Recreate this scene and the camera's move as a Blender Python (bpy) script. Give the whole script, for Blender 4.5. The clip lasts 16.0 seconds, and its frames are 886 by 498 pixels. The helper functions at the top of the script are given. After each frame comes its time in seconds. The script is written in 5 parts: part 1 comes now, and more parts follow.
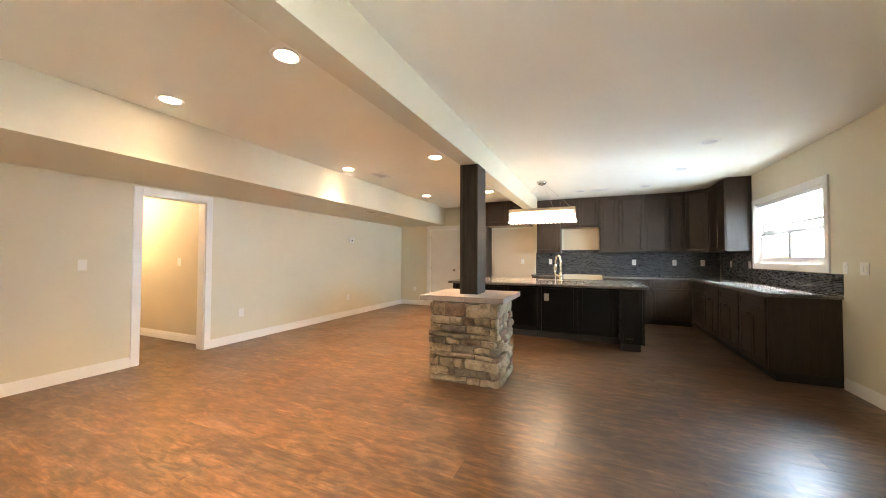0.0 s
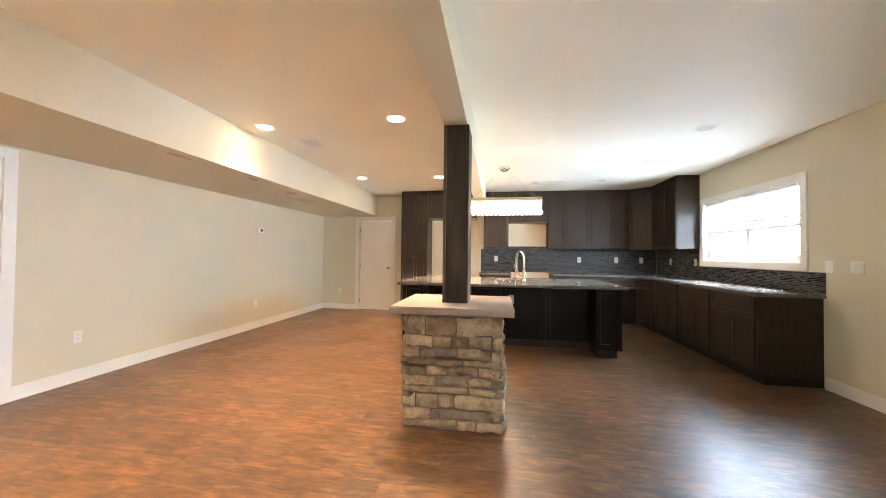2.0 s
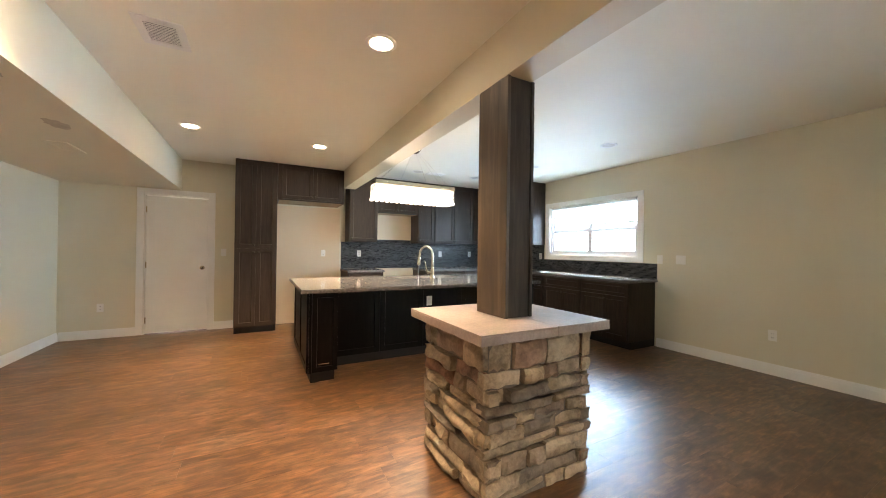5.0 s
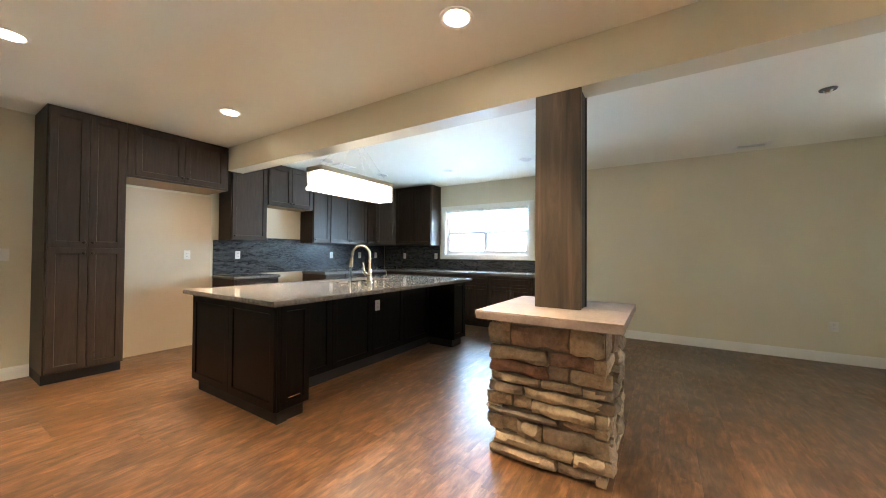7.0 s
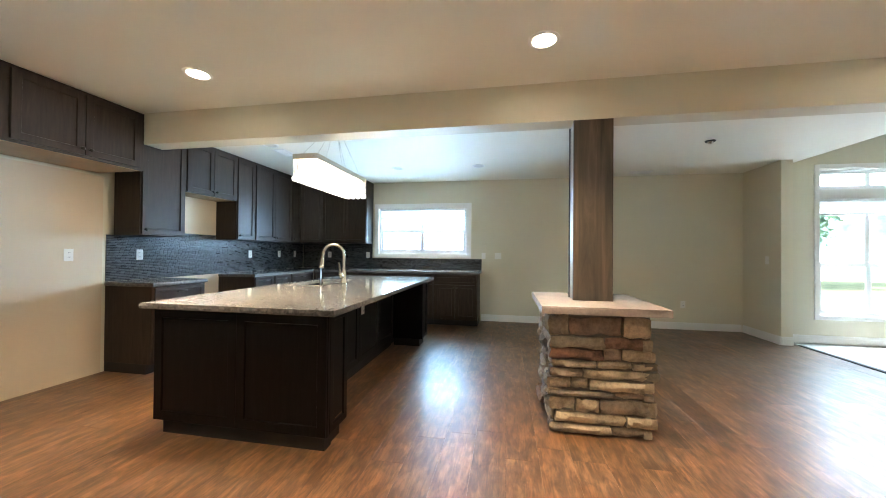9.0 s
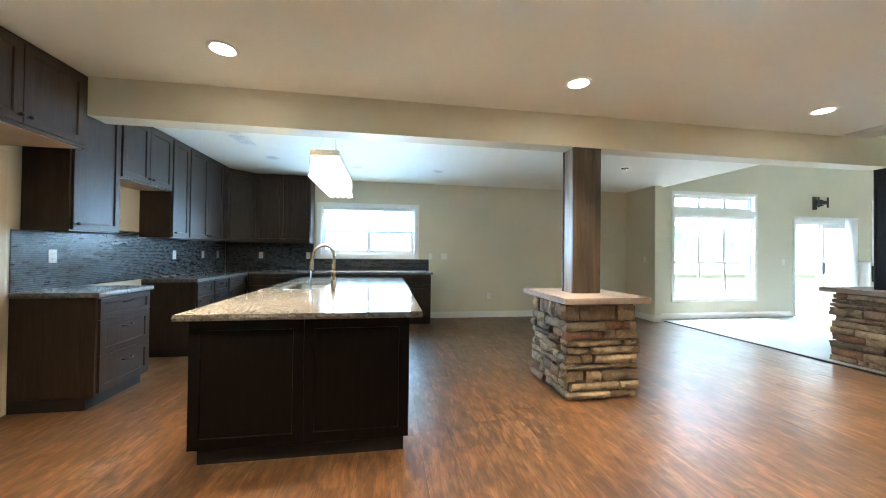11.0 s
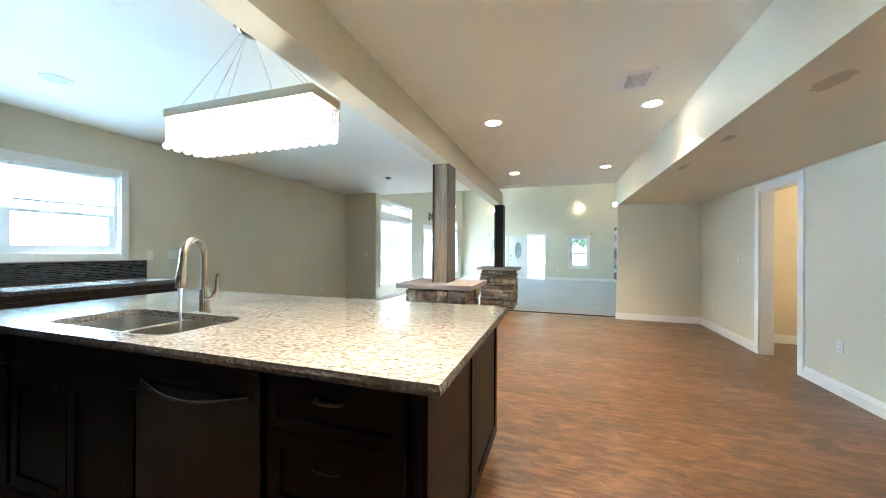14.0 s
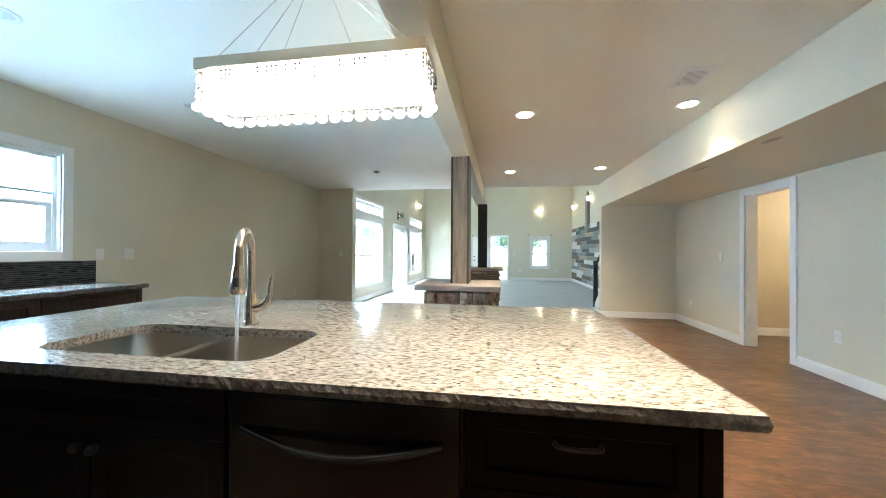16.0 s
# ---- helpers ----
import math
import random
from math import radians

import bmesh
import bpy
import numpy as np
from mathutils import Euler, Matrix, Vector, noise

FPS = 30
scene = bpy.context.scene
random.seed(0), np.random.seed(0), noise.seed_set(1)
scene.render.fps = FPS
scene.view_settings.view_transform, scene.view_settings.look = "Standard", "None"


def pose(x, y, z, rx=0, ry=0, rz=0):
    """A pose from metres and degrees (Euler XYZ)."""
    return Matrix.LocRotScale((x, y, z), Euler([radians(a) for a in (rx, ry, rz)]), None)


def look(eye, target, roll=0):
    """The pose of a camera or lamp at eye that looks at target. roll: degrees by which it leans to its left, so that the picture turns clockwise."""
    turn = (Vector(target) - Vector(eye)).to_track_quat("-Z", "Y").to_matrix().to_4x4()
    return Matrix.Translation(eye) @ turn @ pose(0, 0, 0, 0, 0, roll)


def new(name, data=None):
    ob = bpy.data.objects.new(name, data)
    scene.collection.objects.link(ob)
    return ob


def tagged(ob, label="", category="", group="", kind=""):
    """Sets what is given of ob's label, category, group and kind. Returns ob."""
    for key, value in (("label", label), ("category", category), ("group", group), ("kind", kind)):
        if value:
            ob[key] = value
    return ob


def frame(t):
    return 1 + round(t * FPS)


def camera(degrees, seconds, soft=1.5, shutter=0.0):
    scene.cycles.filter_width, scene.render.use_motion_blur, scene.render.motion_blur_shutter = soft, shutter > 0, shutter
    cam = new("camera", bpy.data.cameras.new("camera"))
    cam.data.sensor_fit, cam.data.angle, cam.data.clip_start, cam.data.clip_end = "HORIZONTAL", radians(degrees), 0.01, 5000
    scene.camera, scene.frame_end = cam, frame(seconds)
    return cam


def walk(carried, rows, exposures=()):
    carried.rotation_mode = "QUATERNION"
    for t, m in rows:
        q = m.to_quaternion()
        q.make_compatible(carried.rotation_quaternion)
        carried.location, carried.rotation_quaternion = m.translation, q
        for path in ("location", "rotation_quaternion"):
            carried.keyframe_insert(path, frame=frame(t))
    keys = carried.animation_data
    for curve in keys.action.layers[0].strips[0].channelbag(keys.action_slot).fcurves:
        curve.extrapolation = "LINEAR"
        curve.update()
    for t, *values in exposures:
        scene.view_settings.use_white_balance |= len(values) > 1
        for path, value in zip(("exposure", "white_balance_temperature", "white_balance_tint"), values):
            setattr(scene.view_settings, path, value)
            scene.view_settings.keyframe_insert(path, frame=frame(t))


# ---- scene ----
cam = camera(104.23, 16.0, soft=0.95)
ROWS = [
    (0.0, 0.328, -0.525, 1.283, 23.65, 1.45, -0.24), (0.5, 0.162, -0.280, 1.284, 20.54, 1.33, -0.36),
    (1.0, -0.063, -0.063, 1.265, 17.10, 1.20, -0.44), (1.5, -0.315, 0.125, 1.263, 13.15, 1.09, -0.53),
    (2.0, -0.583, 0.300, 1.267, 8.90, 1.00, -0.63), (2.5, -0.866, 0.466, 1.262, 4.16, 0.95, -0.66),
    (3.0, -1.153, 0.636, 1.267, -1.15, 0.90, -0.70), (3.5, -1.428, 0.818, 1.266, -7.07, 0.77, -0.74),
    (4.0, -1.703, 1.002, 1.272, -13.47, 0.55, -0.75), (4.5, -1.969, 1.184, 1.287, -20.40, 0.26, -0.77),
    (7.0, -3.274, 2.552, 1.239, -57.61, 0.81, -0.43), (7.5, -3.453, 2.818, 1.245, -62.80, 0.68, -0.45),
    (8.0, -3.603, 3.111, 1.252, -68.47, 0.59, -0.47), (8.5, -3.714, 3.463, 1.255, -74.45, 0.54, -0.48),
    (11.0, -4.049, 5.005, 1.266, -99.14, 0.65, -0.64), (11.5, -4.014, 5.516, 1.255, -106.88, 0.62, -0.62),
    (12.0, -3.898, 6.279, 1.249, -121.14, 0.54, -0.57), (12.5, -3.441, 6.858, 1.270, -139.94, 0.33, -0.51),
    (13.0, -2.788, 7.110, 1.283, -154.06, 0.14, -0.44), (13.5, -2.433, 7.114, 1.289, -158.73, 0.13, -0.34),
    (14.0, -2.212, 7.106, 1.280, -161.68, 0.13, -0.30), (14.5, -2.034, 7.098, 1.270, -163.94, 0.10, -0.32),
    (15.0, -1.850, 7.102, 1.272, -166.09, 0.17, -0.34), (15.5, -1.614, 7.085, 1.267, -168.45, 0.27, -0.35),
    (16.0, -1.329, 7.027, 1.247, -170.81, 0.39, -0.38),
]
EXPOSURE = [(0.0, 2.39, 8350, 24), (2.0, 2.56, 8050, 25), (2.7, 2.5, 7850, 24), (3.5, 2.27, 7600, 23), (4.5, 2.18, 7450, 21), (7.0, 2.24, 6800, 15), (8.5, 2.23, 6350, 12), (11.0, 2.22, 6150, 9),
            (12.5, 2.38, 5900, 7), (13.5, 2.35, 5900, 8), (16.0, 2.08, 5950, 8)]
walk(cam, [(t, pose(x, y, z, 90 + pitch, roll, yaw)) for t, x, y, z, yaw, pitch, roll in ROWS], EXPOSURE)

# ---- plan, in metres ----
ZC = 2.60                      # family room and kitchen ceiling
XW, XE, YN = -4.61, 2.60, 7.85  # faces of the west, east and north walls
YS = -0.06                     # face of the short south wall
GX, GW, GY = 2.0, -4.45, -8.5  # great room: east, west and far walls
SOF = 2.138                    # underside of the drop along the west wall
GZ = 4.3                       # great room ceiling
CARPET = -0.25                 # where the planks end and the carpet begins

# ---- world, sun, lamps ----
world = bpy.data.worlds.new("sky")
scene.world = world
world.use_nodes = True
wn = world.node_tree.nodes
sky = wn.new("ShaderNodeTexSky")
sky.sky_type = 'NISHITA'
sky.sun_disc = False
sky.sun_elevation, sky.sun_rotation = radians(65), radians(70)
wn["Background"].inputs["Strength"].default_value = 0.15
world.node_tree.links.new(sky.outputs[0], wn["Background"].inputs["Color"])


def lamp(name, kind, m, power, colour, **kw):
    d = bpy.data.lights.new(name, kind)
    d.energy, d.color = power, colour
    if kind == 'AREA':
        d.shape = kw.get("shape", 'RECTANGLE')
        d.size, d.size_y = kw["size"], kw.get("size_y", kw["size"])
    elif kind == 'SUN':
        d.angle = radians(kw["angle"])
    else:
        d.shadow_soft_size = kw.get("size", 0.05)
        if kind == 'SPOT':
            d.spot_size, d.spot_blend = radians(94), 1.0
    ob = new(name, d)
    ob.matrix_world = m
    return ob


WARM, DAY = (1.0, 0.79, 0.54), (0.66, 0.85, 1.0)
lamp("sun", 'SUN', look((5, -8, 12), (0, -10, 0)), 2.8, (1.0, 0.95, 0.87), angle=0.5)
CANS = [(-1.575, 3.55), (-3.02, 3.59), (-1.575, 6.10), (-2.93, 6.03), (-1.51, 1.10), (-2.93, 1.18)]
for x, y in CANS:
    lamp("can_light", 'SPOT', look((x, y, ZC - 0.012), (x, y, 0)), 136, WARM, size=0.09)
# daylight in the openings
lamp("window_light", 'AREA', look((XE + 0.36, 5.36, 1.56), (0, 5.36, 0.15)), 88, (0.43, 0.72, 1.0), size=2.2, size_y=0.9)
lamp("chandelier_light", 'POINT', pose(-0.487, 5.54, 1.845), 6, (1.0, 0.82, 0.58), size=0.12)
# added fill above the frame to brighten ceiling and beam; no fitting there
lamp("chandelier_up_fill", 'POINT', pose(-0.487, 5.54, 2.19), 0.35, (1.0, 0.82, 0.58), size=0.1)
lamp("hall_light", 'POINT', pose(-6.5, 2.0, 2.15), 15, (1.0, 0.82, 0.58), size=0.08)
for y0, y1 in ((-2.6, -0.55), (-5.1, -3.55), (-7.6, -5.6)):
    lamp("great_window_light", 'AREA', look((GX + 0.9, (y0 + y1) / 2, 2.9), (-1, (y0 + y1) / 2, 1.1)), 205, DAY, size=1.8, size_y=1.2)

# ---- materials ----
def nodes_of(name):
    m = bpy.data.materials.new(name)
    m.use_nodes = True
    nt = m.node_tree
    return m, nt, nt.nodes["Principled BSDF"]


def node(nt, kind, **kw):
    n = nt.nodes.new("ShaderNode" + kind)
    for k, v in kw.items():
        n.inputs[k].default_value = v
    return n


def ramp(nt, fac, stops):
    n = nt.nodes.new("ShaderNodeValToRGB")
    e = n.color_ramp.elements
    while len(e) < len(stops):
        e.new(0.5)
    for el, (p, c) in zip(e, stops):
        el.position, el.color = p, (*c, 1)
    nt.links.new(fac, n.inputs[0])
    return n


def where(nt, scale=(1, 1, 1), jitter=False):
    """World place, stretched; with jitter each piece gets its own offset."""
    g = nt.nodes.new("ShaderNodeNewGeometry")
    out = g.outputs["Position"]
    if jitter:
        info = nt.nodes.new("ShaderNodeObjectInfo")
        mul = nt.nodes.new("ShaderNodeVectorMath")
        mul.operation = 'SCALE'
        mul.inputs[0].default_value = (37.0, 21.0, 13.0)
        nt.links.new(info.outputs["Random"], mul.inputs["Scale"])
        add = nt.nodes.new("ShaderNodeVectorMath")
        nt.links.new(out, add.inputs[0])
        nt.links.new(mul.outputs[0], add.inputs[1])
        out = add.outputs[0]
    mp = nt.nodes.new("ShaderNodeMapping")
    mp.inputs["Scale"].default_value = scale
    nt.links.new(out, mp.inputs[0])
    return mp.outputs[0]


def mixc(nt, fac, a, b, how='MIX'):
    n = nt.nodes.new("ShaderNodeMix")
    n.data_type, n.blend_type = 'RGBA', how
    for sock, v in ((n.inputs[0], fac), (n.inputs[6], a), (n.inputs[7], b)):
        if isinstance(v, (int, float)):
            sock.default_value = v
        elif isinstance(v, tuple):
            sock.default_value = (*v, 1)
        else:
            nt.links.new(v, sock)
    return n.outputs[2]


def bump(nt, b, height, strength, dist=0.01):
    n = node(nt, "Bump", Strength=strength, Distance=dist)
    nt.links.new(height, n.inputs["Height"])
    nt.links.new(n.outputs[0], b.inputs["Normal"])


def plain(name, c, rough=0.5, metal=0.0, vary=0.08, scale=6.0, grain=60.0, relief=0.1, stretch=(1, 1, 1), jitter=False, coat=0.0):
    """A surface with broad and fine variation of colour, gloss and relief."""
    m, nt, b = nodes_of(name)
    big = node(nt, "TexNoise", Scale=scale, Detail=4.0)
    fine = node(nt, "TexNoise", Scale=grain, Detail=3.0)
    w = where(nt, stretch, jitter)
    nt.links.new(w, big.inputs["Vector"])
    nt.links.new(w, fine.inputs["Vector"])
    lo, hi = tuple(v * (1 - vary) for v in c), tuple(min(1, v * (1 + vary)) for v in c)
    c1 = ramp(nt, big.outputs["Fac"], [(0.3, lo), (0.7, hi)]).outputs[0]
    c2 = ramp(nt, fine.outputs["Fac"], [(0.3, (1 - vary,) * 3), (0.7, (1, 1, 1))]).outputs[0]
    nt.links.new(mixc(nt, 1.0, c1, c2, 'MULTIPLY'), b.inputs["Base Color"])
    r = node(nt, "MapRange")
    r.inputs["To Min"].default_value, r.inputs["To Max"].default_value = rough * 0.85, min(1, rough * 1.15)
    nt.links.new(big.outputs["Fac"], r.inputs["Value"])
    nt.links.new(r.outputs[0], b.inputs["Roughness"])
    b.inputs["Metallic"].default_value = metal
    b.inputs["Coat Weight"].default_value = coat
    if relief:
        bump(nt, b, fine.outputs["Fac"], relief, 0.003)
    return m


def wood(name, stops, stretch, rough, scale=2.0, relief=0.12, coat=0.0, jitter=True, spread=0.35, blotch=False, warp=0.6):
    """Grain along the axis that is stretched least."""
    m, nt, b = nodes_of(name)
    w = where(nt, stretch, jitter)
    n1 = node(nt, "TexNoise", Scale=scale, Detail=7.0, Roughness=0.66, Distortion=warp)
    n2 = node(nt, "TexNoise", Scale=scale * 2.6, Detail=3.0)
    nt.links.new(w, n1.inputs["Vector"])
    nt.links.new(w, n2.inputs["Vector"])
    c = ramp(nt, n1.outputs["Fac"], stops).outputs[0]
    c = mixc(nt, 0.6, c, ramp(nt, n2.outputs["Fac"], [(0.35, (0.72,) * 3), (0.6, (1, 1, 1))]).outputs[0], 'MULTIPLY')
    if blotch:
        n4 = node(nt, "TexNoise", Scale=1.0, Detail=4.0, Roughness=0.6, Distortion=0.5)
        nt.links.new(where(nt, (6.0, 16.0, 1.0), True), n4.inputs["Vector"])
        # dull film of dust and dried water, in swirls
        n5 = node(nt, "TexNoise", Scale=1.3, Detail=9.0, Roughness=0.72, Distortion=1.4)
        nt.links.new(where(nt, (1.0, 1.6, 1.0)), n5.inputs["Vector"])
        film = ramp(nt, n5.outputs["Fac"], [(0.46, (0, 0, 0)), (0.62, (0.11, 0.11, 0.11))]).outputs[0]
        c = mixc(nt, film, c, (0.36, 0.29, 0.23))
        c = mixc(nt, 1.0, c, ramp(nt, n4.outputs["Fac"], [(0.34, (0.50, 0.485, 0.475)), (0.50, (0.95, 0.95, 0.95)), (0.64, (1.5, 1.5, 1.5))]).outputs[0], 'MULTIPLY')
    if jitter:
        info = nt.nodes.new("ShaderNodeObjectInfo")
        c = mixc(nt, 1.0, c, ramp(nt, info.outputs["Random"], [(0, (1 - spread,) * 3), (1, (1, 1, 1))]).outputs[0], 'MULTIPLY')
    nt.links.new(c, b.inputs["Base Color"])
    r = node(nt, "MapRange")
    r.inputs["To Min"].default_value, r.inputs["To Max"].default_value = rough * 0.8, rough * 1.25
    nt.links.new(n1.outputs["Fac"], r.inputs["Value"])
    rough_out = r.outputs[0]
    if blotch:
        n3 = node(nt, "TexNoise", Scale=1.6, Detail=4.0, Roughness=0.55)
        nt.links.new(where(nt), n3.inputs["Vector"])
        smear = ramp(nt, n3.outputs["Fac"], [(0.3, (0.70,) * 3), (0.7, (1.0,) * 3)])
        mul = nt.nodes.new("ShaderNodeMath")
        mul.operation = 'MULTIPLY'
        nt.links.new(rough_out, mul.inputs[0])
        nt.links.new(smear.outputs[0], mul.inputs[1])
        least = nt.nodes.new("ShaderNodeMath")
        least.operation = 'MAXIMUM'
        least.inputs[1].default_value = 0.285
        nt.links.new(mul.outputs[0], least.inputs[0])
        rough_out = least.outputs[0]
    nt.links.new(rough_out, b.inputs["Roughness"])
    b.inputs["Coat Weight"].default_value = coat
    bump(nt, b, n2.outputs["Fac"], relief, 0.002)
    return m


def dull(m, level):
    m.node_tree.nodes["Principled BSDF"].inputs["Specular IOR Level"].default_value = level
    return m


def granite():
    m, nt, b = nodes_of("granite")
    w = where(nt, (0.5, 1.15, 1.0))
    v1 = node(nt, "TexVoronoi", Scale=110.0)
    n1 = node(nt, "TexNoise", Scale=78.0, Detail=5.0, Roughness=0.68)
    n2 = node(nt, "TexNoise", Scale=92.0, Detail=4.0, Roughness=0.66)
    n3 = node(nt, "TexNoise", Scale=5.0, Detail=2.0)
    for n in (v1, n1, n2, n3):
        nt.links.new(w, n.inputs["Vector"])
    c = ramp(nt, n1.outputs["Fac"], [(0.33, (0.105, 0.091, 0.078)), (0.42, (0.21, 0.185, 0.158)), (0.50, (0.335, 0.308, 0.274)), (0.68, (0.455, 0.43, 0.395))]).outputs[0]
    dark = ramp(nt, n2.outputs["Fac"], [(0.35, (0.12, 0.12, 0.125)), (0.43, (1, 1, 1))]).outputs[0]
    c = mixc(nt, 1.0, c, dark, 'MULTIPLY')
    tan = ramp(nt, v1.outputs["Color"], [(0.3, (1, 1, 1)), (0.9, (0.80, 0.74, 0.66))]).outputs[0]
    c = mixc(nt, 0.7, c, tan, 'MULTIPLY')
    c = mixc(nt, 1.0, c, ramp(nt, n3.outputs["Fac"], [(0.3, (0.85,) * 3), (0.7, (1, 1, 1))]).outputs[0], 'MULTIPLY')
    nt.links.new(c, b.inputs["Base Color"])
    b.inputs["Roughness"].default_value = 0.11
    b.inputs["Specular IOR Level"].default_value = 0.38
    bump(nt, b, n2.outputs["Fac"], 0.03, 0.001)
    return m


def stone(name):
    m, nt, b = nodes_of(name)
    w = where(nt, jitter=True)
    n1 = node(nt, "TexNoise", Scale=7.0, Detail=5.0, Roughness=0.6)
    n2 = node(nt, "TexNoise", Scale=38.0, Detail=6.0, Roughness=0.7)
    for n in (n1, n2):
        nt.links.new(w, n.inputs["Vector"])
    info = nt.nodes.new("ShaderNodeObjectInfo")
    tint = ramp(nt, info.outputs["Random"], [(0.0, (0.30, 0.24, 0.17)), (0.22, (0.40, 0.32, 0.225)), (0.40, (0.17, 0.145, 0.12)), (0.55, (0.36, 0.285, 0.20)), (0.70, (0.43, 0.35, 0.25)), (0.84, (0.25, 0.14, 0.095)), (1.0, (0.28, 0.235, 0.18))]).outputs[0]
    c = mixc(nt, 1.0, tint, ramp(nt, n1.outputs["Fac"], [(0.32, (0.38, 0.36, 0.34)), (0.42, (0.72, 0.68, 0.62)), (0.52, (0.95, 0.91, 0.85)), (0.7, (1.15, 1.08, 1.0))]).outputs[0], 'MULTIPLY')
    c = mixc(nt, 0.8, c, ramp(nt, n2.outputs["Fac"], [(0.3, (0.55,) * 3), (0.6, (1, 1, 1))]).outputs[0], 'MULTIPLY')
    nt.links.new(c, b.inputs["Base Color"])
    b.inputs["Roughness"].default_value = 0.9
    bump(nt, b, n2.outputs["Fac"], 0.6, 0.008)
    return m


def tiles_mat():
    m, nt, b = nodes_of("glass_mosaic")
    g = nt.nodes.new("ShaderNodeNewGeometry")
    c = ramp(nt, g.outputs["Random Per Island"], [(0.0, (0.008, 0.009, 0.011)), (0.4, (0.018, 0.020, 0.024)), (0.7, (0.03, 0.033, 0.038)), (0.88, (0.05, 0.052, 0.055)), (1.0, (0.10, 0.105, 0.11))]).outputs[0]
    nt.links.new(c, b.inputs["Base Color"])
    r = ramp(nt, g.outputs["Random Per Island"], [(0.0, (0.2,) * 3), (0.5, (0.34,) * 3), (1.0, (0.22,) * 3)]).outputs[0]
    nt.links.new(r, b.inputs["Roughness"])
    b.inputs["Specular IOR Level"].default_value = 0.25
    return m


def glow(name, colour, strength):
    m, nt, b = nodes_of(name)
    b.inputs["Base Color"].default_value = (*colour, 1)
    b.inputs["Emission Color"].default_value = (*colour, 1)
    b.inputs["Emission Strength"].default_value = strength
    b.inputs["Roughness"].default_value = 0.3
    return m


def glass_mat(name, rough=0.0, tint=(1, 1, 1)):
    m, nt, b = nodes_of(name)
    b.inputs["Base Color"].default_value = (*tint, 1)
    b.inputs["Transmission Weight"].default_value = 1.0
    b.inputs["Roughness"].default_value = rough
    b.inputs["IOR"].default_value = 1.45
    return m


WALL = plain("wall_paint", (0.665, 0.615, 0.475), 0.55, vary=0.03, scale=1.2, grain=220, relief=0.06)
CEIL = plain("ceiling_paint", (0.85, 0.835, 0.74), 0.7, vary=0.025, scale=0.9, grain=160, relief=0.1)
BEIGE = plain("primer_beige_paint", (0.63, 0.51, 0.36), 0.6, vary=0.03, scale=1.5, grain=200, relief=0.05)
HALLP = plain("hall_paint", (0.62, 0.54, 0.40), 0.6, vary=0.03, scale=1.5, grain=200, relief=0.05)
GREATP = plain("great_room_paint", (0.64, 0.605, 0.475), 0.6, vary=0.03, scale=1.0, grain=200, relief=0.05)
TRIM = plain("white_trim_paint", (0.80, 0.79, 0.76), 0.35, vary=0.03, scale=3, grain=90, relief=0.03)
PATCH = plain("bare_plaster_patch", (0.540, 0.472, 0.365), 0.8, vary=0.15, scale=9, grain=120)
PLANK = wood("floor_plank_wood", [(0.28, (0.074, 0.034, 0.0145)), (0.44, (0.114, 0.053, 0.0225)), (0.55, (0.166, 0.079, 0.033)), (0.72, (0.245, 0.127, 0.056))], (2.4, 20.0, 1.0), 0.40, scale=1.6, warp=0.9, blotch=True, relief=0.05, spread=0.34)
dull(PLANK, 0.7)
SUB = plain("underlay", (0.05, 0.03, 0.02), 0.8)
CARPETM = plain("pale_carpet", (0.44, 0.45, 0.445), 0.95, vary=0.06, scale=2.0, grain=240, relief=0.6)
ESPRESSO = wood("espresso_cabinet_wood", [(0.3, (0.033, 0.0218, 0.0157)), (0.55, (0.048, 0.0325, 0.0235)), (0.8, (0.064, 0.0445, 0.0325))], (9.0, 9.0, 0.9), 0.40, scale=3.0, relief=0.05, spread=0.15)
dull(ESPRESSO, 0.24)
# espresso wood again, darkened so the island's shade is in its colour
ISLAND_SHADED = wood("shaded_island_wood", [(0.3, (0.0032, 0.0024, 0.0021)), (0.55, (0.0058, 0.0044, 0.0038)), (0.8, (0.0105, 0.008, 0.0068))], (9.0, 9.0, 0.9), 0.36, scale=3.0, relief=0.05, spread=0.15)
dull(ISLAND_SHADED, 0.14)
KICK = plain("toe_kick_board", (0.012, 0.010, 0.009), 0.6, vary=0.1)
CARCASS = plain("raw_cabinet_underside", (0.40, 0.27, 0.15), 0.6, vary=0.1, scale=4)
GRANITE = granite()
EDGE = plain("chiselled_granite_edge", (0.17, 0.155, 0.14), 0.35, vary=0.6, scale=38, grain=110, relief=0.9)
STONE = stone("ledge_stone")
# beige-grey mortar, painted darker for the shade deep in the joints
MORTAR = plain("shaded_mortar", (0.15, 0.12, 0.09), 0.95, vary=0.2, scale=12, grain=80, relief=0.6)
CAPST = plain("sandstone_cap", (0.30, 0.238, 0.205), 0.75, vary=0.16, scale=5, grain=70, relief=0.25)
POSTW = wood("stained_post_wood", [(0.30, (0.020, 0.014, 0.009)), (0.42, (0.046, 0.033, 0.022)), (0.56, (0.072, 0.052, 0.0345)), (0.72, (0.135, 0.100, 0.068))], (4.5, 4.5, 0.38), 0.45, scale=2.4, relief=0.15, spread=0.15)
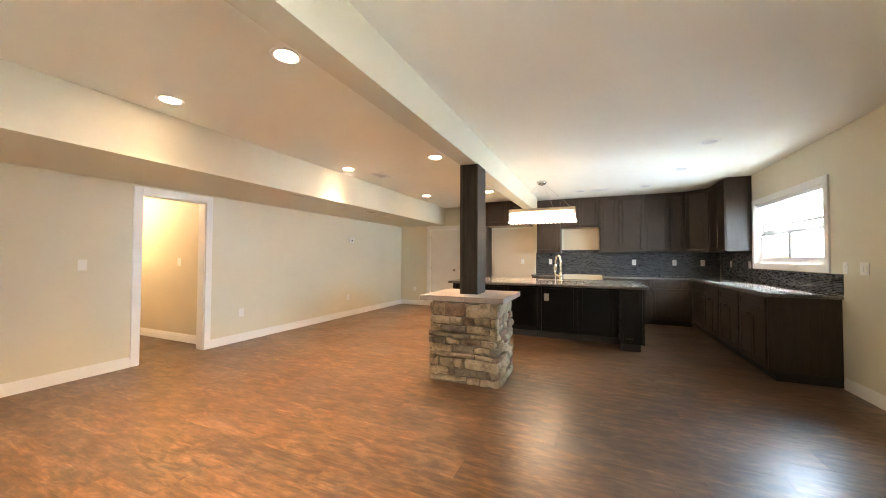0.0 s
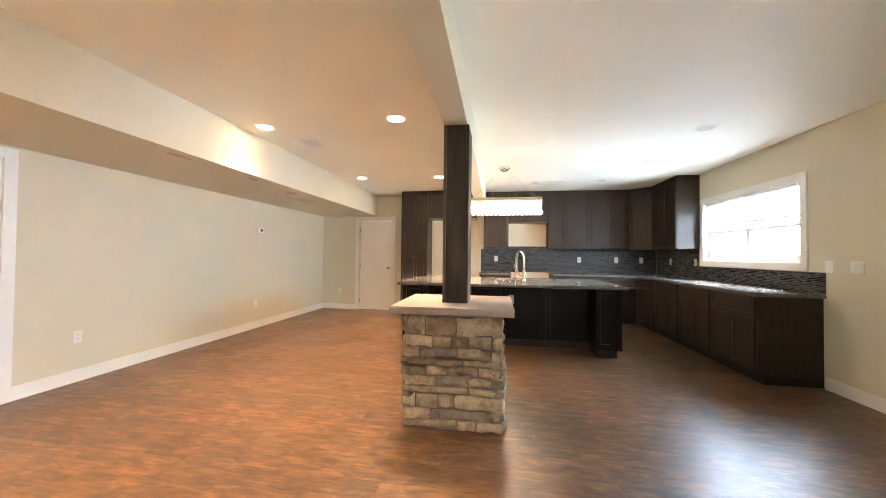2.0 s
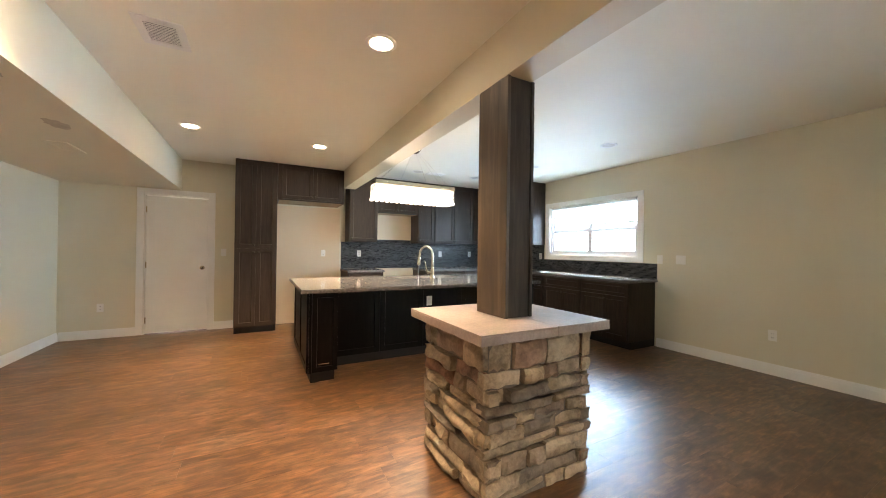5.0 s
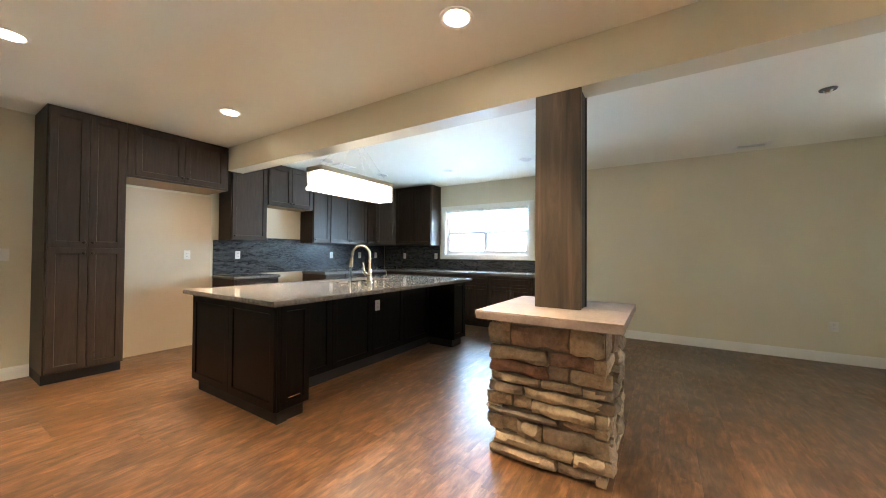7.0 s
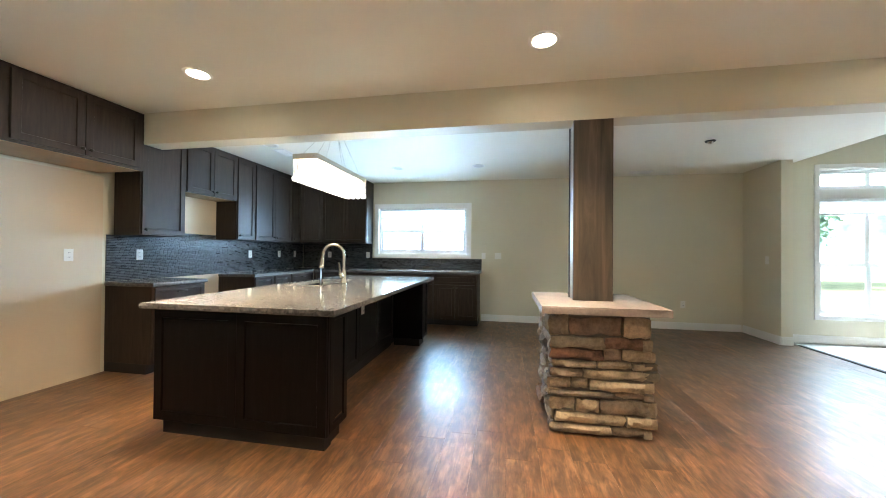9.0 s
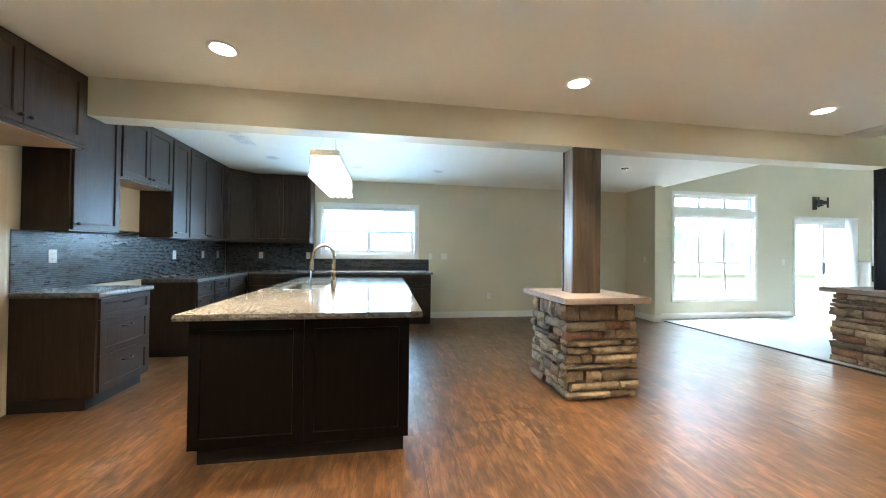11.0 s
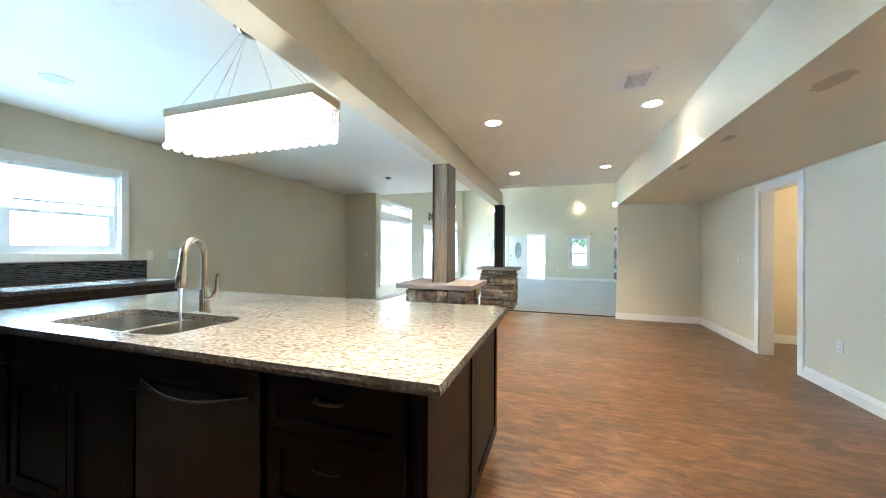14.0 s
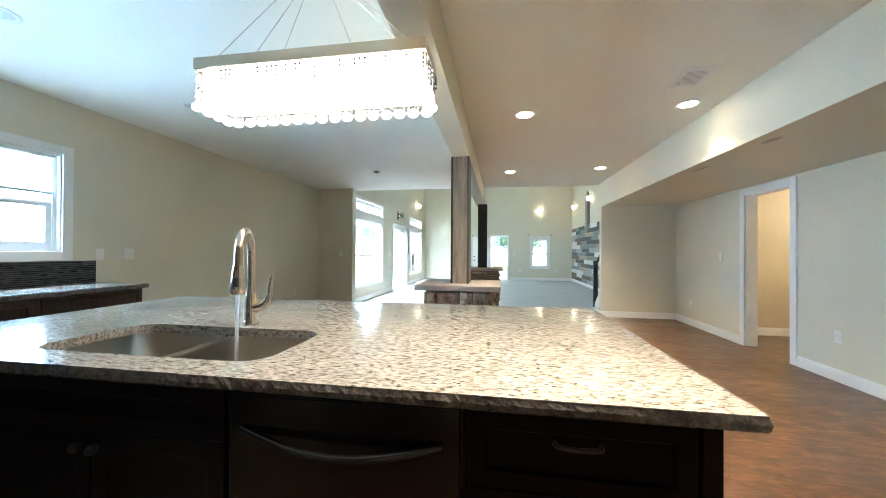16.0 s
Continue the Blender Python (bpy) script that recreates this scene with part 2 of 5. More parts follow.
# the same post wood, toned paler or darker by how light falls
POST_LIT = wood("lit_side_post_wood", [(0.28, (0.10, 0.072, 0.048)), (0.5, (0.235, 0.175, 0.118)), (0.75, (0.37, 0.285, 0.20))], (8.0, 8.0, 0.7), 0.45, scale=2.4, relief=0.15, spread=0.1)
POST_SHADED = wood("shaded_side_post_wood", [(0.28, (0.018, 0.013, 0.009)), (0.5, (0.040, 0.030, 0.022)), (0.75, (0.072, 0.055, 0.039))], (8.0, 8.0, 0.7), 0.6, scale=2.4, relief=0.15, spread=0.1)
POSTD = wood("ebony_post_wood", [(0.28, (0.012, 0.010, 0.008)), (0.75, (0.035, 0.028, 0.022))], (8.0, 8.0, 0.7), 0.45, scale=2.4)
dull(POSTD, 0.2)
dull(POST_SHADED, 0.25)
TILES = tiles_mat()
GROUT = plain("grey_grout", (0.12, 0.122, 0.12), 0.8, vary=0.1)
NICKEL = plain("brushed_nickel", (0.66, 0.565, 0.44), 0.24, metal=1.0, vary=0.04, scale=12, grain=300, relief=0.02)
STEEL = plain("stainless_steel", (0.55, 0.51, 0.45), 0.28, metal=1.0, vary=0.02, scale=4, grain=300, relief=0)
CHROME = plain("chrome", (0.75, 0.74, 0.72), 0.08, metal=1.0, vary=0.02, relief=0)
BRONZE = plain("dark_bronze", (0.07, 0.06, 0.052), 0.3, metal=1.0, vary=0.1)
BLACK = plain("black_appliance", (0.007, 0.007, 0.0075), 0.18, vary=0.1, relief=0.02)
IRON = plain("black_metal", (0.02, 0.02, 0.022), 0.45, vary=0.1)
PLATE = plain("white_plastic", (0.78, 0.76, 0.71), 0.35, vary=0.02, relief=0)
SLOT = plain("dark_slot", (0.05, 0.05, 0.05), 0.6, relief=0)
VINYL = plain("white_vinyl", (0.82, 0.83, 0.84), 0.35, vary=0.02, relief=0)
SHADEM = plain("white_shade_cloth", (0.84, 0.85, 0.86), 0.8, vary=0.03, relief=0.05)
GLASS = glass_mat("window_glass")
WATER = glass_mat("running_water", 0.35)
CANGLOW = glow("can_lens", (1.0, 0.86, 0.66), 14.0)
CANOFF = plain("unlit_lens", (0.62, 0.60, 0.56), 0.4, relief=0)
SMOKY = plain("smoky_bead", (0.025, 0.023, 0.022), 0.35, vary=0.2, relief=0)
CRYSTAL = glass_mat("cut_crystal", 0.04)
DROPS = glow("lit_crystal_drop", (1.0, 0.96, 0.88), 0.6)
BULBS = glow("lamp_row", (1.0, 0.93, 0.80), 2.6)

SCONCE = glow("lit_sconce_glass", (1.0, 0.82, 0.55), 5.0)
GRASS = plain("dry_lawn", (0.30, 0.32, 0.16), 0.95, vary=0.3, scale=2, grain=30, relief=0.5)
CONC = plain("concrete_path", (0.52, 0.50, 0.47), 0.9, vary=0.1, scale=3, grain=50)
LEAF = plain("leaves", (0.28, 0.42, 0.28), 0.6, vary=0.35, scale=1.2, grain=9, relief=0)


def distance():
    """Self-lit bright haze of foliage and sky, far behind the windows."""
    m, nt, b = nodes_of("glowing_far_foliage")
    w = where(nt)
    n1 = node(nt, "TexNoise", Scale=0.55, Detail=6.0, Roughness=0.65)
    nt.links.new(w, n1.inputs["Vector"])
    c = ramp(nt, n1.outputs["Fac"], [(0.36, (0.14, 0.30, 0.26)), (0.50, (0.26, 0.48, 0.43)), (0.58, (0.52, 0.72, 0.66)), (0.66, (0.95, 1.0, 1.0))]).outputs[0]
    # white towards the bottom: glare of the bright ground put into the colour
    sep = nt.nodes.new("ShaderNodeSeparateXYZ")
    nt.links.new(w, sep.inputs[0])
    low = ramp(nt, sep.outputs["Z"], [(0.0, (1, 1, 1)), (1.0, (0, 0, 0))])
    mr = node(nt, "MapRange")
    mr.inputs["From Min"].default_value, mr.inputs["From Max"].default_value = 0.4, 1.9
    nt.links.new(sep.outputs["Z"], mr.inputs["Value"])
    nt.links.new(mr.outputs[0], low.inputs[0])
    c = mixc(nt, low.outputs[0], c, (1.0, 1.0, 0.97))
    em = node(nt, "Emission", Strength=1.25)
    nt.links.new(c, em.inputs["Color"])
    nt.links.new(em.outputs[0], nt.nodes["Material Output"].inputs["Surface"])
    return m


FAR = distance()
BARK = plain("bark", (0.13, 0.10, 0.075), 0.9, vary=0.3, scale=6, grain=40, relief=0.6)


# ---- building blocks ----
ORG = {}


def box(bm, x0, x1, y0, y1, z0, z1, m=None, bevel=0.0):
    v = [bm.verts.new((x, y, z)) for x in (x0, x1) for y in (y0, y1) for z in (z0, z1)]
    f = [bm.faces.new([v[i] for i in q]) for q in ((0, 1, 3, 2), (4, 6, 7, 5), (0, 4, 5, 1), (2, 3, 7, 6), (0, 2, 6, 4), (1, 5, 7, 3))]
    if bevel:
        edges = {e for q in f for e in q.edges}
        r = bmesh.ops.bevel(bm, geom=list(edges), offset=bevel, segments=2, affect='EDGES', profile=0.6)
        v = list({w for q in r["faces"] for w in q.verts} | {w for w in v if w.is_valid})
    if m is not None:
        bmesh.ops.transform(bm, matrix=m, verts=[w for w in v if w.is_valid])
    return bm


def boxes(*args, m=None, bevel=0.0):
    bm = bmesh.new()
    for a in args:
        box(bm, *a, m=m, bevel=bevel)
    return bm


def tube(bm, a, b, r0, r1=None, seg=16, caps=True):
    a, b = Vector(a), Vector(b)
    d = b - a
    m = Matrix.Translation((a + b) / 2) @ d.to_track_quat('Z', 'Y').to_matrix().to_4x4()
    bmesh.ops.create_cone(bm, cap_ends=caps, segments=seg, radius1=r0, radius2=r0 if r1 is None else r1, depth=d.length, matrix=m)
    return bm


def ball(bm, c, r, scale=(1, 1, 1), u=14, v=9):
    bmesh.ops.create_uvsphere(bm, u_segments=u, v_segments=v, radius=r, matrix=Matrix.Translation(c) @ Matrix.Diagonal((*scale, 1)))
    return bm


def sweep(bm, path, radii, seg=14):
    """A bent tube along points, with a radius at each."""
    rings = []
    pts = [Vector(p) for p in path]
    side = None
    for i, p in enumerate(pts):
        d = (pts[min(i + 1, len(pts) - 1)] - pts[max(i - 1, 0)]).normalized()
        side = (Vector((1, 0.01, 0)) if side is None else side)
        side = (side - d * side.dot(d)).normalized()
        up = d.cross(side)
        rings.append([bm.verts.new(p + (side * math.cos(k * 2 * math.pi / seg) + up * math.sin(k * 2 * math.pi / seg)) * radii[i]) for k in range(seg)])
    for a, b in zip(rings, rings[1:]):
        for k in range(seg):
            bm.faces.new((a[k], a[(k + 1) % seg], b[(k + 1) % seg], b[k]))
    bm.faces.new(rings[0][::-1])
    bm.faces.new(rings[-1])
    return bm


def mesh_of(name, bm, material, smooth=False):
    bmesh.ops.recalc_face_normals(bm, faces=bm.faces[:])
    me = bpy.data.meshes.new(name)
    if smooth:
        for f in bm.faces:
            f.smooth = True
    bm.to_mesh(me)
    bm.free()
    if smooth:
        me.set_sharp_from_angle(angle=radians(40))
    me.materials.append(material)
    return me


def structure(name, bm, material, label="", parent=None, smooth=False):
    ob = new(name, mesh_of(name, bm, material, smooth))
    if parent:
        ob.parent = parent
    return tagged(ob, label, kind="" if parent else "structure")


def thing(name, at, label, category, group="", kind=""):
    ob = new(name)
    ob.location = at
    ORG[ob.name] = Vector(at)
    return tagged(ob, label, category, group, kind)


def part(name, bm, material, parent, label="", smooth=False):
    org = ORG.get(parent.name, Vector())
    bmesh.ops.translate(bm, vec=-org, verts=bm.verts[:])
    ob = new(name, mesh_of(name, bm, material, smooth))
    ob.parent = parent
    ORG[ob.name] = org
    return tagged(ob, label)


def slab_with_holes(axis, at, thick, u0, u1, z0, z1, holes=()):
    """A wall across `axis` ('x' or 'y') from `at` to `at + thick`, running u0..u1, z0..z1, with openings (u, u, z, z) through it."""
    us = sorted({u0, u1, *(h[0] for h in holes), *(h[1] for h in holes)})
    zs = sorted({z0, z1, *(h[2] for h in holes), *(h[3] for h in holes)})
    us, zs = [u for u in us if u0 <= u <= u1], [z for z in zs if z0 <= z <= z1]
    solid = {(i, j): not any(h[0] <= (us[i] + us[i + 1]) / 2 <= h[1] and h[2] <= (zs[j] + zs[j + 1]) / 2 <= h[3] for h in holes)
             for i in range(len(us) - 1) for j in range(len(zs) - 1)}
    bm = bmesh.new()

    def face(*pts):
        bm.faces.new([bm.verts.new((w, u, z) if axis == 'x' else (u, w, z)) for w, u, z in pts])
    a, b = at, at + thick
    for (i, j), s in solid.items():
        if not s:
            continue
        p, q, r, t = us[i], us[i + 1], zs[j], zs[j + 1]
        for w in (a, b):
            face((w, p, r), (w, q, r), (w, q, t), (w, p, t))
        if not solid.get((i - 1, j)):
            face((a, p, r), (b, p, r), (b, p, t), (a, p, t))
        if not solid.get((i + 1, j)):
            face((a, q, r), (b, q, r), (b, q, t), (a, q, t))
        if not solid.get((i, j - 1)):
            face((a, p, r), (b, p, r), (b, q, r), (a, q, r))
        if not solid.get((i, j + 1)):
            face((a, p, t), (b, p, t), (b, q, t), (a, q, t))
    bmesh.ops.remove_doubles(bm, verts=bm.verts[:], dist=1e-5)
    return bm

# ---- the shell ----
T = 0.14
KWIN = (4.49, 6.225, 1.222, 2.102)          # kitchen window opening: y, y, z, z
HALL = (1.79, 2.53, 0.0, 2.03)             # opening to the hall
NDOOR = (-3.72, -2.945, 0.0, 2.04)           # white door in the north wall
GWIN = [(-2.52, -0.63, 0.40, 2.08), (-2.52, -0.63, 2.19, 2.50), (-5.05, -3.55, 0.0, 2.02), (-7.55, -5.65, 0.40, 2.08), (-7.55, -5.65, 2.19, 2.50)]
FWIN = [(-0.03, 0.62, 0.57, 1.86), (-3.45, -2.73, 0.57, 1.86), (-1.72, -0.97, 0.0, 1.93)]

floor = structure("floor", boxes((XW - 0.14, XE + 0.14, CARPET, YN + 0.14, -0.12, -0.012)), SUB, "brown wood-look plank floor with a satin finish")
structure("floor_hall", boxes((-9.2, XW, 0.9, 2.9, -0.12, -0.002)), PLANK, "brown plank floor of the hall")
structure("floor_great_room", boxes((GW - 0.2, GX + 0.2, GY - 0.2, CARPET, -0.12, 0.004)), CARPETM, "pale grey carpet in the great room")
structure("wall_west", slab_with_holes('x', XW - T, T, YS - 0.12, YN + T, 0, ZC, [HALL]), WALL, "greenish beige painted wall")
structure("wall_east", slab_with_holes('x', XE, T, -0.17, YN + T, 0, ZC, [KWIN]), WALL, "greenish beige painted wall with the kitchen window")
structure("wall_north", slab_with_holes('y', YN, T, XW, XE, 0, ZC, [NDOOR]), WALL, "greenish beige painted wall behind the kitchen")
structure("wall_south", boxes((XW, -3.29, YS - 0.12, YS, 0, ZC)), WALL, "short beige wall beside the great room")
structure("wall_stub", boxes((1.80, XE, -0.17, -0.03, 0, ZC)), WALL, "short beige wall between dining space and great room")
# bare, unpainted wall where the refrigerator and the range will stand
structure("wall_fridge_niche", boxes((-1.998, -0.962, YN - 0.004, YN, 0, 2.0)), BEIGE, "unpainted cream wall of the refrigerator niche")
structure("wall_range_gap", boxes((-0.30, 0.50, YN - 0.004, YN, 0, 2.0)), BEIGE, "unpainted cream wall behind the missing range")
structure("ceiling", boxes((XW - T, XE + T, -0.32, YN + T, ZC, ZC + 0.12)), CEIL, "off-white painted ceiling")
structure("soffit", boxes((XW, -3.29, YS, YN, SOF, ZC)), WALL, "painted drop along the west wall")
structure("beam", boxes((-1.005, -0.82, -0.90, 7.30, 2.295, ZC)), WALL, "painted drop beam on two posts")
# great room
structure("wall_great_east", slab_with_holes('x', GX, 0.16, GY, -0.17, 0, GZ, GWIN), GREATP, "tall pale wall with windows and a glass door")
structure("wall_great_far", slab_with_holes('y', GY - 0.16, 0.16, GW - 0.16, GX + 0.16, 0, GZ, FWIN), GREATP, "tall pale wall with the front door")
structure("wall_great_west", boxes((GW - 0.16, GW, GY, YS - 0.12, 0, GZ)), GREATP, "tall pale wall by the stairs")
structure("wall_great_upper", boxes((GW, GX, -0.32, -0.22, ZC + 0.12, GZ)), GREATP, "wall over the flat ceiling")
structure("ceiling_great_room", boxes((GW - 0.16, GX + 0.16, GY - 0.16, -0.22, GZ, GZ + 0.12)), CEIL, "high ceiling of the great room")
# hall
structure("wall_hall_north", boxes((-9.2, XW - T, 2.70, 2.82, 0, 2.3)), HALLP, "warm beige hall wall")
structure("wall_hall_south", boxes((-9.2, XW - T, 0.93, 1.05, 0, 2.3)), HALLP, "warm beige hall wall")
structure("wall_hall_end", boxes((-9.3, -9.2, 0.93, 2.82, 0, 2.3)), HALLP, "warm beige wall at the hall's end")
structure("ceiling_hall", boxes((-9.3, XW - T, 0.93, 2.82, 2.3, 2.4)), CEIL, "hall ceiling")


def skirting(name, runs, label="white painted baseboard"):
    """Runs: (axis, face, side, u0, u1): a moulded board against a wall."""
    bm = bmesh.new()
    for axis, at, side, u0, u1 in runs:
        for d, h0, h1 in ((0.016, 0.0, 0.085), (0.011, 0.085, 0.105), (0.006, 0.105, 0.118)):
            a, b = sorted((at, at + side * d))
            box(bm, *((a, b, u0, u1) if axis == 'x' else (u0, u1, a, b)), h0, h1)
    return structure(name, bm, TRIM, label)


skirting("baseboard", [('x', XW, 1, YS + 0.02, HALL[0] - 0.086), ('x', XW, 1, HALL[1] + 0.086, YN), ('y', YN, -1, XW + 0.02, -3.80), ('y', YN, -1, -2.862, -2.57),
                       ('y', YS, 1, XW, -3.29), ('x', -3.29, 1, YS - 0.12, YS), ('x', XE, -1, -0.01, 4.215), ('y', -0.03, 1, 1.80, XE - 0.02), ('x', 1.80, -1, -0.17, -0.03)])
skirting("baseboard_hall", [('y', 2.70, -1, -9.2, XW - T), ('y', 1.05, 1, -9.2, XW - T)])
skirting("baseboard_great_room", [('x', GX, -1, GY, -5.16), ('x', GX, -1, -3.44, -0.2), ('y', GY, 1, GW, -1.81), ('y', GY, 1, -0.88, GX), ('x', GW, 1, GY, -3.3)])
structure("trim_floor_edge", boxes((-3.29, 1.80, CARPET - 0.035, CARPET + 0.02, 0.0, 0.014), bevel=0.005), KICK, "dark strip between planks and carpet")


def casing(name, axis, at, side, u0, u1, z0, z1, w=0.085, sill=False, label="white painted casing", jamb=T):
    """Boards round an opening, on one face of a wall, with the lining of the opening."""
    bm = bmesh.new()
    a, b = sorted((at + side * 0.001, at + side * 0.019))
    lo, hi = sorted((at + side * 0.001, at - side * jamb))

    def add(p, q, u, v, z, y):
        box(bm, *((p, q, u, v) if axis == 'x' else (u, v, p, q)), z, y, bevel=0.004)
    add(a, b, u0 - w, u0, z0 - (w if sill else 0), z1 + w)
    add(a, b, u1, u1 + w, z0 - (w if sill else 0), z1 + w)
    add(a, b, u0, u1, z1, z1 + w)
    if sill:
        add(a, b, u0, u1, z0 - w, z0)
    t = 0.012
    add(lo, hi, u0, u0 + t, z0, z1)
    add(lo, hi, u1 - t, u1, z0, z1)
    add(lo, hi, u0 + t, u1 - t, z1 - t, z1)
    if sill:
        add(lo, hi, u0 + t, u1 - t, z0, z0 + t)
    return structure(name, bm, TRIM, label)


casing("trim_hall_opening", 'x', XW, 1, *HALL)
casing("trim_north_door", 'y', YN, -1, *NDOOR)
casing("trim_kitchen_window", 'x', XE, -1, *KWIN, w=0.08, sill=True)
for i, g in enumerate(GWIN):
    casing(f"trim_great_window_{i + 1}", 'x', GX, -1, *g, w=0.06, sill=i != 2, jamb=0.16)
for i, g in enumerate(FWIN):
    casing(f"trim_far_{i + 1}", 'y', GY, 1, *g, w=0.06, sill=i != 2, jamb=0.16)


def window(name, axis, at, u0, u1, z0, z1, cols, label, rail=True, mid=None, bars=0.03):
    """Vinyl sashes side by side in an opening; `at` is the plane of the glass."""
    ob = tagged(new(name), label, "window", kind="structure")
    ORG[ob.name] = Vector()

    def put(pname, args, material, up=ob, lab=""):
        bm = bmesh.new()
        for d, e, u, v, z, y in args:
            box(bm, *((at + d, at + e, u, v) if axis == 'x' else (u, v, at + d, at + e)), z, y)
        o = part(pname, bm, material, up, lab)
        if material is GLASS:
            o.visible_shadow = False
        return o
    put("window_frame", [(-0.035, 0.035, u0, u0 + 0.03, z0, z1), (-0.035, 0.035, u1 - 0.03, u1, z0, z1), (-0.035, 0.035, u0 + 0.03, u1 - 0.03, z0, z0 + 0.035), (-0.035, 0.035, u0 + 0.03, u1 - 0.03, z1 - 0.03, z1)], VINYL)
    w = (u1 - u0 - 0.06) / cols
    mid = mid or (z0 + z1) / 2
    for i in range(cols):
        a, b = u0 + 0.03 + i * w, u0 + 0.03 + (i + 1) * w
        halves = [(z0 + 0.035, mid, -0.022), (mid, z1 - 0.03, 0.004)] if rail else [(z0 + 0.035, z1 - 0.03, -0.01)]
        for lo, hi, d in halves:
            s = put("sash", [(d, d + 0.02, a, a + bars, lo, hi), (d, d + 0.02, b - bars, b, lo, hi), (d, d + 0.02, a + bars, b - bars, lo, lo + bars), (d, d + 0.02, a + bars, b - bars, hi - bars, hi)], VINYL)
            put("pane", [(d + 0.008, d + 0.012, a + bars, b - bars, lo + bars, hi - bars)], GLASS, s)
    return ob


window("window_1", 'x', XE + 0.07, KWIN[0] + 0.012, KWIN[1] - 0.012, KWIN[2] + 0.012, KWIN[3] - 0.012, 2, "white vinyl double window over the counter", bars=0.04)
for i, g in enumerate(GWIN):
    if i != 2:
        window(f"window_{i + 2}", 'x', GX + 0.08, g[0] + 0.012, g[1] - 0.012, g[2] + 0.012, g[3] - 0.012, 3, "white vinyl window of the great room", rail=g[2] < 1, mid=1.13)
for i, g in enumerate(FWIN[:2]):
    window(f"window_{i + 7}", 'y', GY - 0.08, g[0] + 0.012, g[1] - 0.012, g[2] + 0.012, g[3] - 0.012, 1, "white vinyl window in the far wall", mid=1.16)

# plank floor, laid along x
bm = bmesh.new()
box(bm, -0.5, 0.5, -0.5, 0.5, -0.012, 0.0)
plank_mesh = mesh_of("plank", bm, PLANK)
PW, PL = 0.2, 1.28
row, y = 0, CARPET + 0.02
rnd = random.Random(5)
while y < YN:
    w = min(PW, YN - y)
    x = XW - rnd.uniform(0.1, 1.1)
    while x < XE:
        a, b = max(x, XW), min(x + PL, XE)
        if b - a > 0.03:
            p = new("plank", plank_mesh)
            p.parent = floor
            p.matrix_basis = Matrix.LocRotScale(((a + b) / 2, y + w / 2, rnd.uniform(-0.0006, 0)), None, (b - a - 0.0007, w - 0.0007, 1))
        x += PL
    y += PW

# ---- stone columns with posts ----
def rough_block(seed):
    """A unit block with a broken face: the -y face is the one seen."""
    bm = bmesh.new()
    r = random.Random(seed)
    nx, nz = 5, 3
    grid = {}
    for i in range(nx + 1):
        for k in range(nz + 1):
            edge = i in (0, nx) or k in (0, nz)
            px, pz = i / nx - 0.5, k / nz - 0.5
            if not edge:
                px += r.uniform(-0.05, 0.05)
                pz += r.uniform(-0.08, 0.08)
            else:
                pz += r.uniform(-0.09, 0.09)
                px += r.uniform(-0.022, 0.022)
            d = -0.5 + (0.13 + r.uniform(0, 0.16) if edge else r.uniform(-0.03, 0.06))
            grid[i, k] = bm.verts.new((px, d, pz))
    for i in range(nx):
        for k in range(nz):
            bm.faces.new((grid[i, k], grid[i + 1, k], grid[i + 1, k + 1], grid[i, k + 1]))
    rim = [grid[i, 0] for i in range(nx + 1)] + [grid[nx, k] for k in range(1, nz + 1)] + [grid[i, nz] for i in range(nx - 1, -1, -1)] + [grid[0, k] for k in range(nz - 1, 0, -1)]
    back = [bm.verts.new((v.co.x, 0.5, v.co.z)) for v in rim]
    for i in range(len(rim)):
        j = (i + 1) % len(rim)
        bm.faces.new((rim[i], back[i], back[j], rim[j]))
    me = mesh_of("stone", bm, STONE, smooth=True)
    me.set_sharp_from_angle(angle=radians(32))
    return me


BLOCKS = [rough_block(i) for i in range(12)]


CAP = 0.893                             # top of the column caps


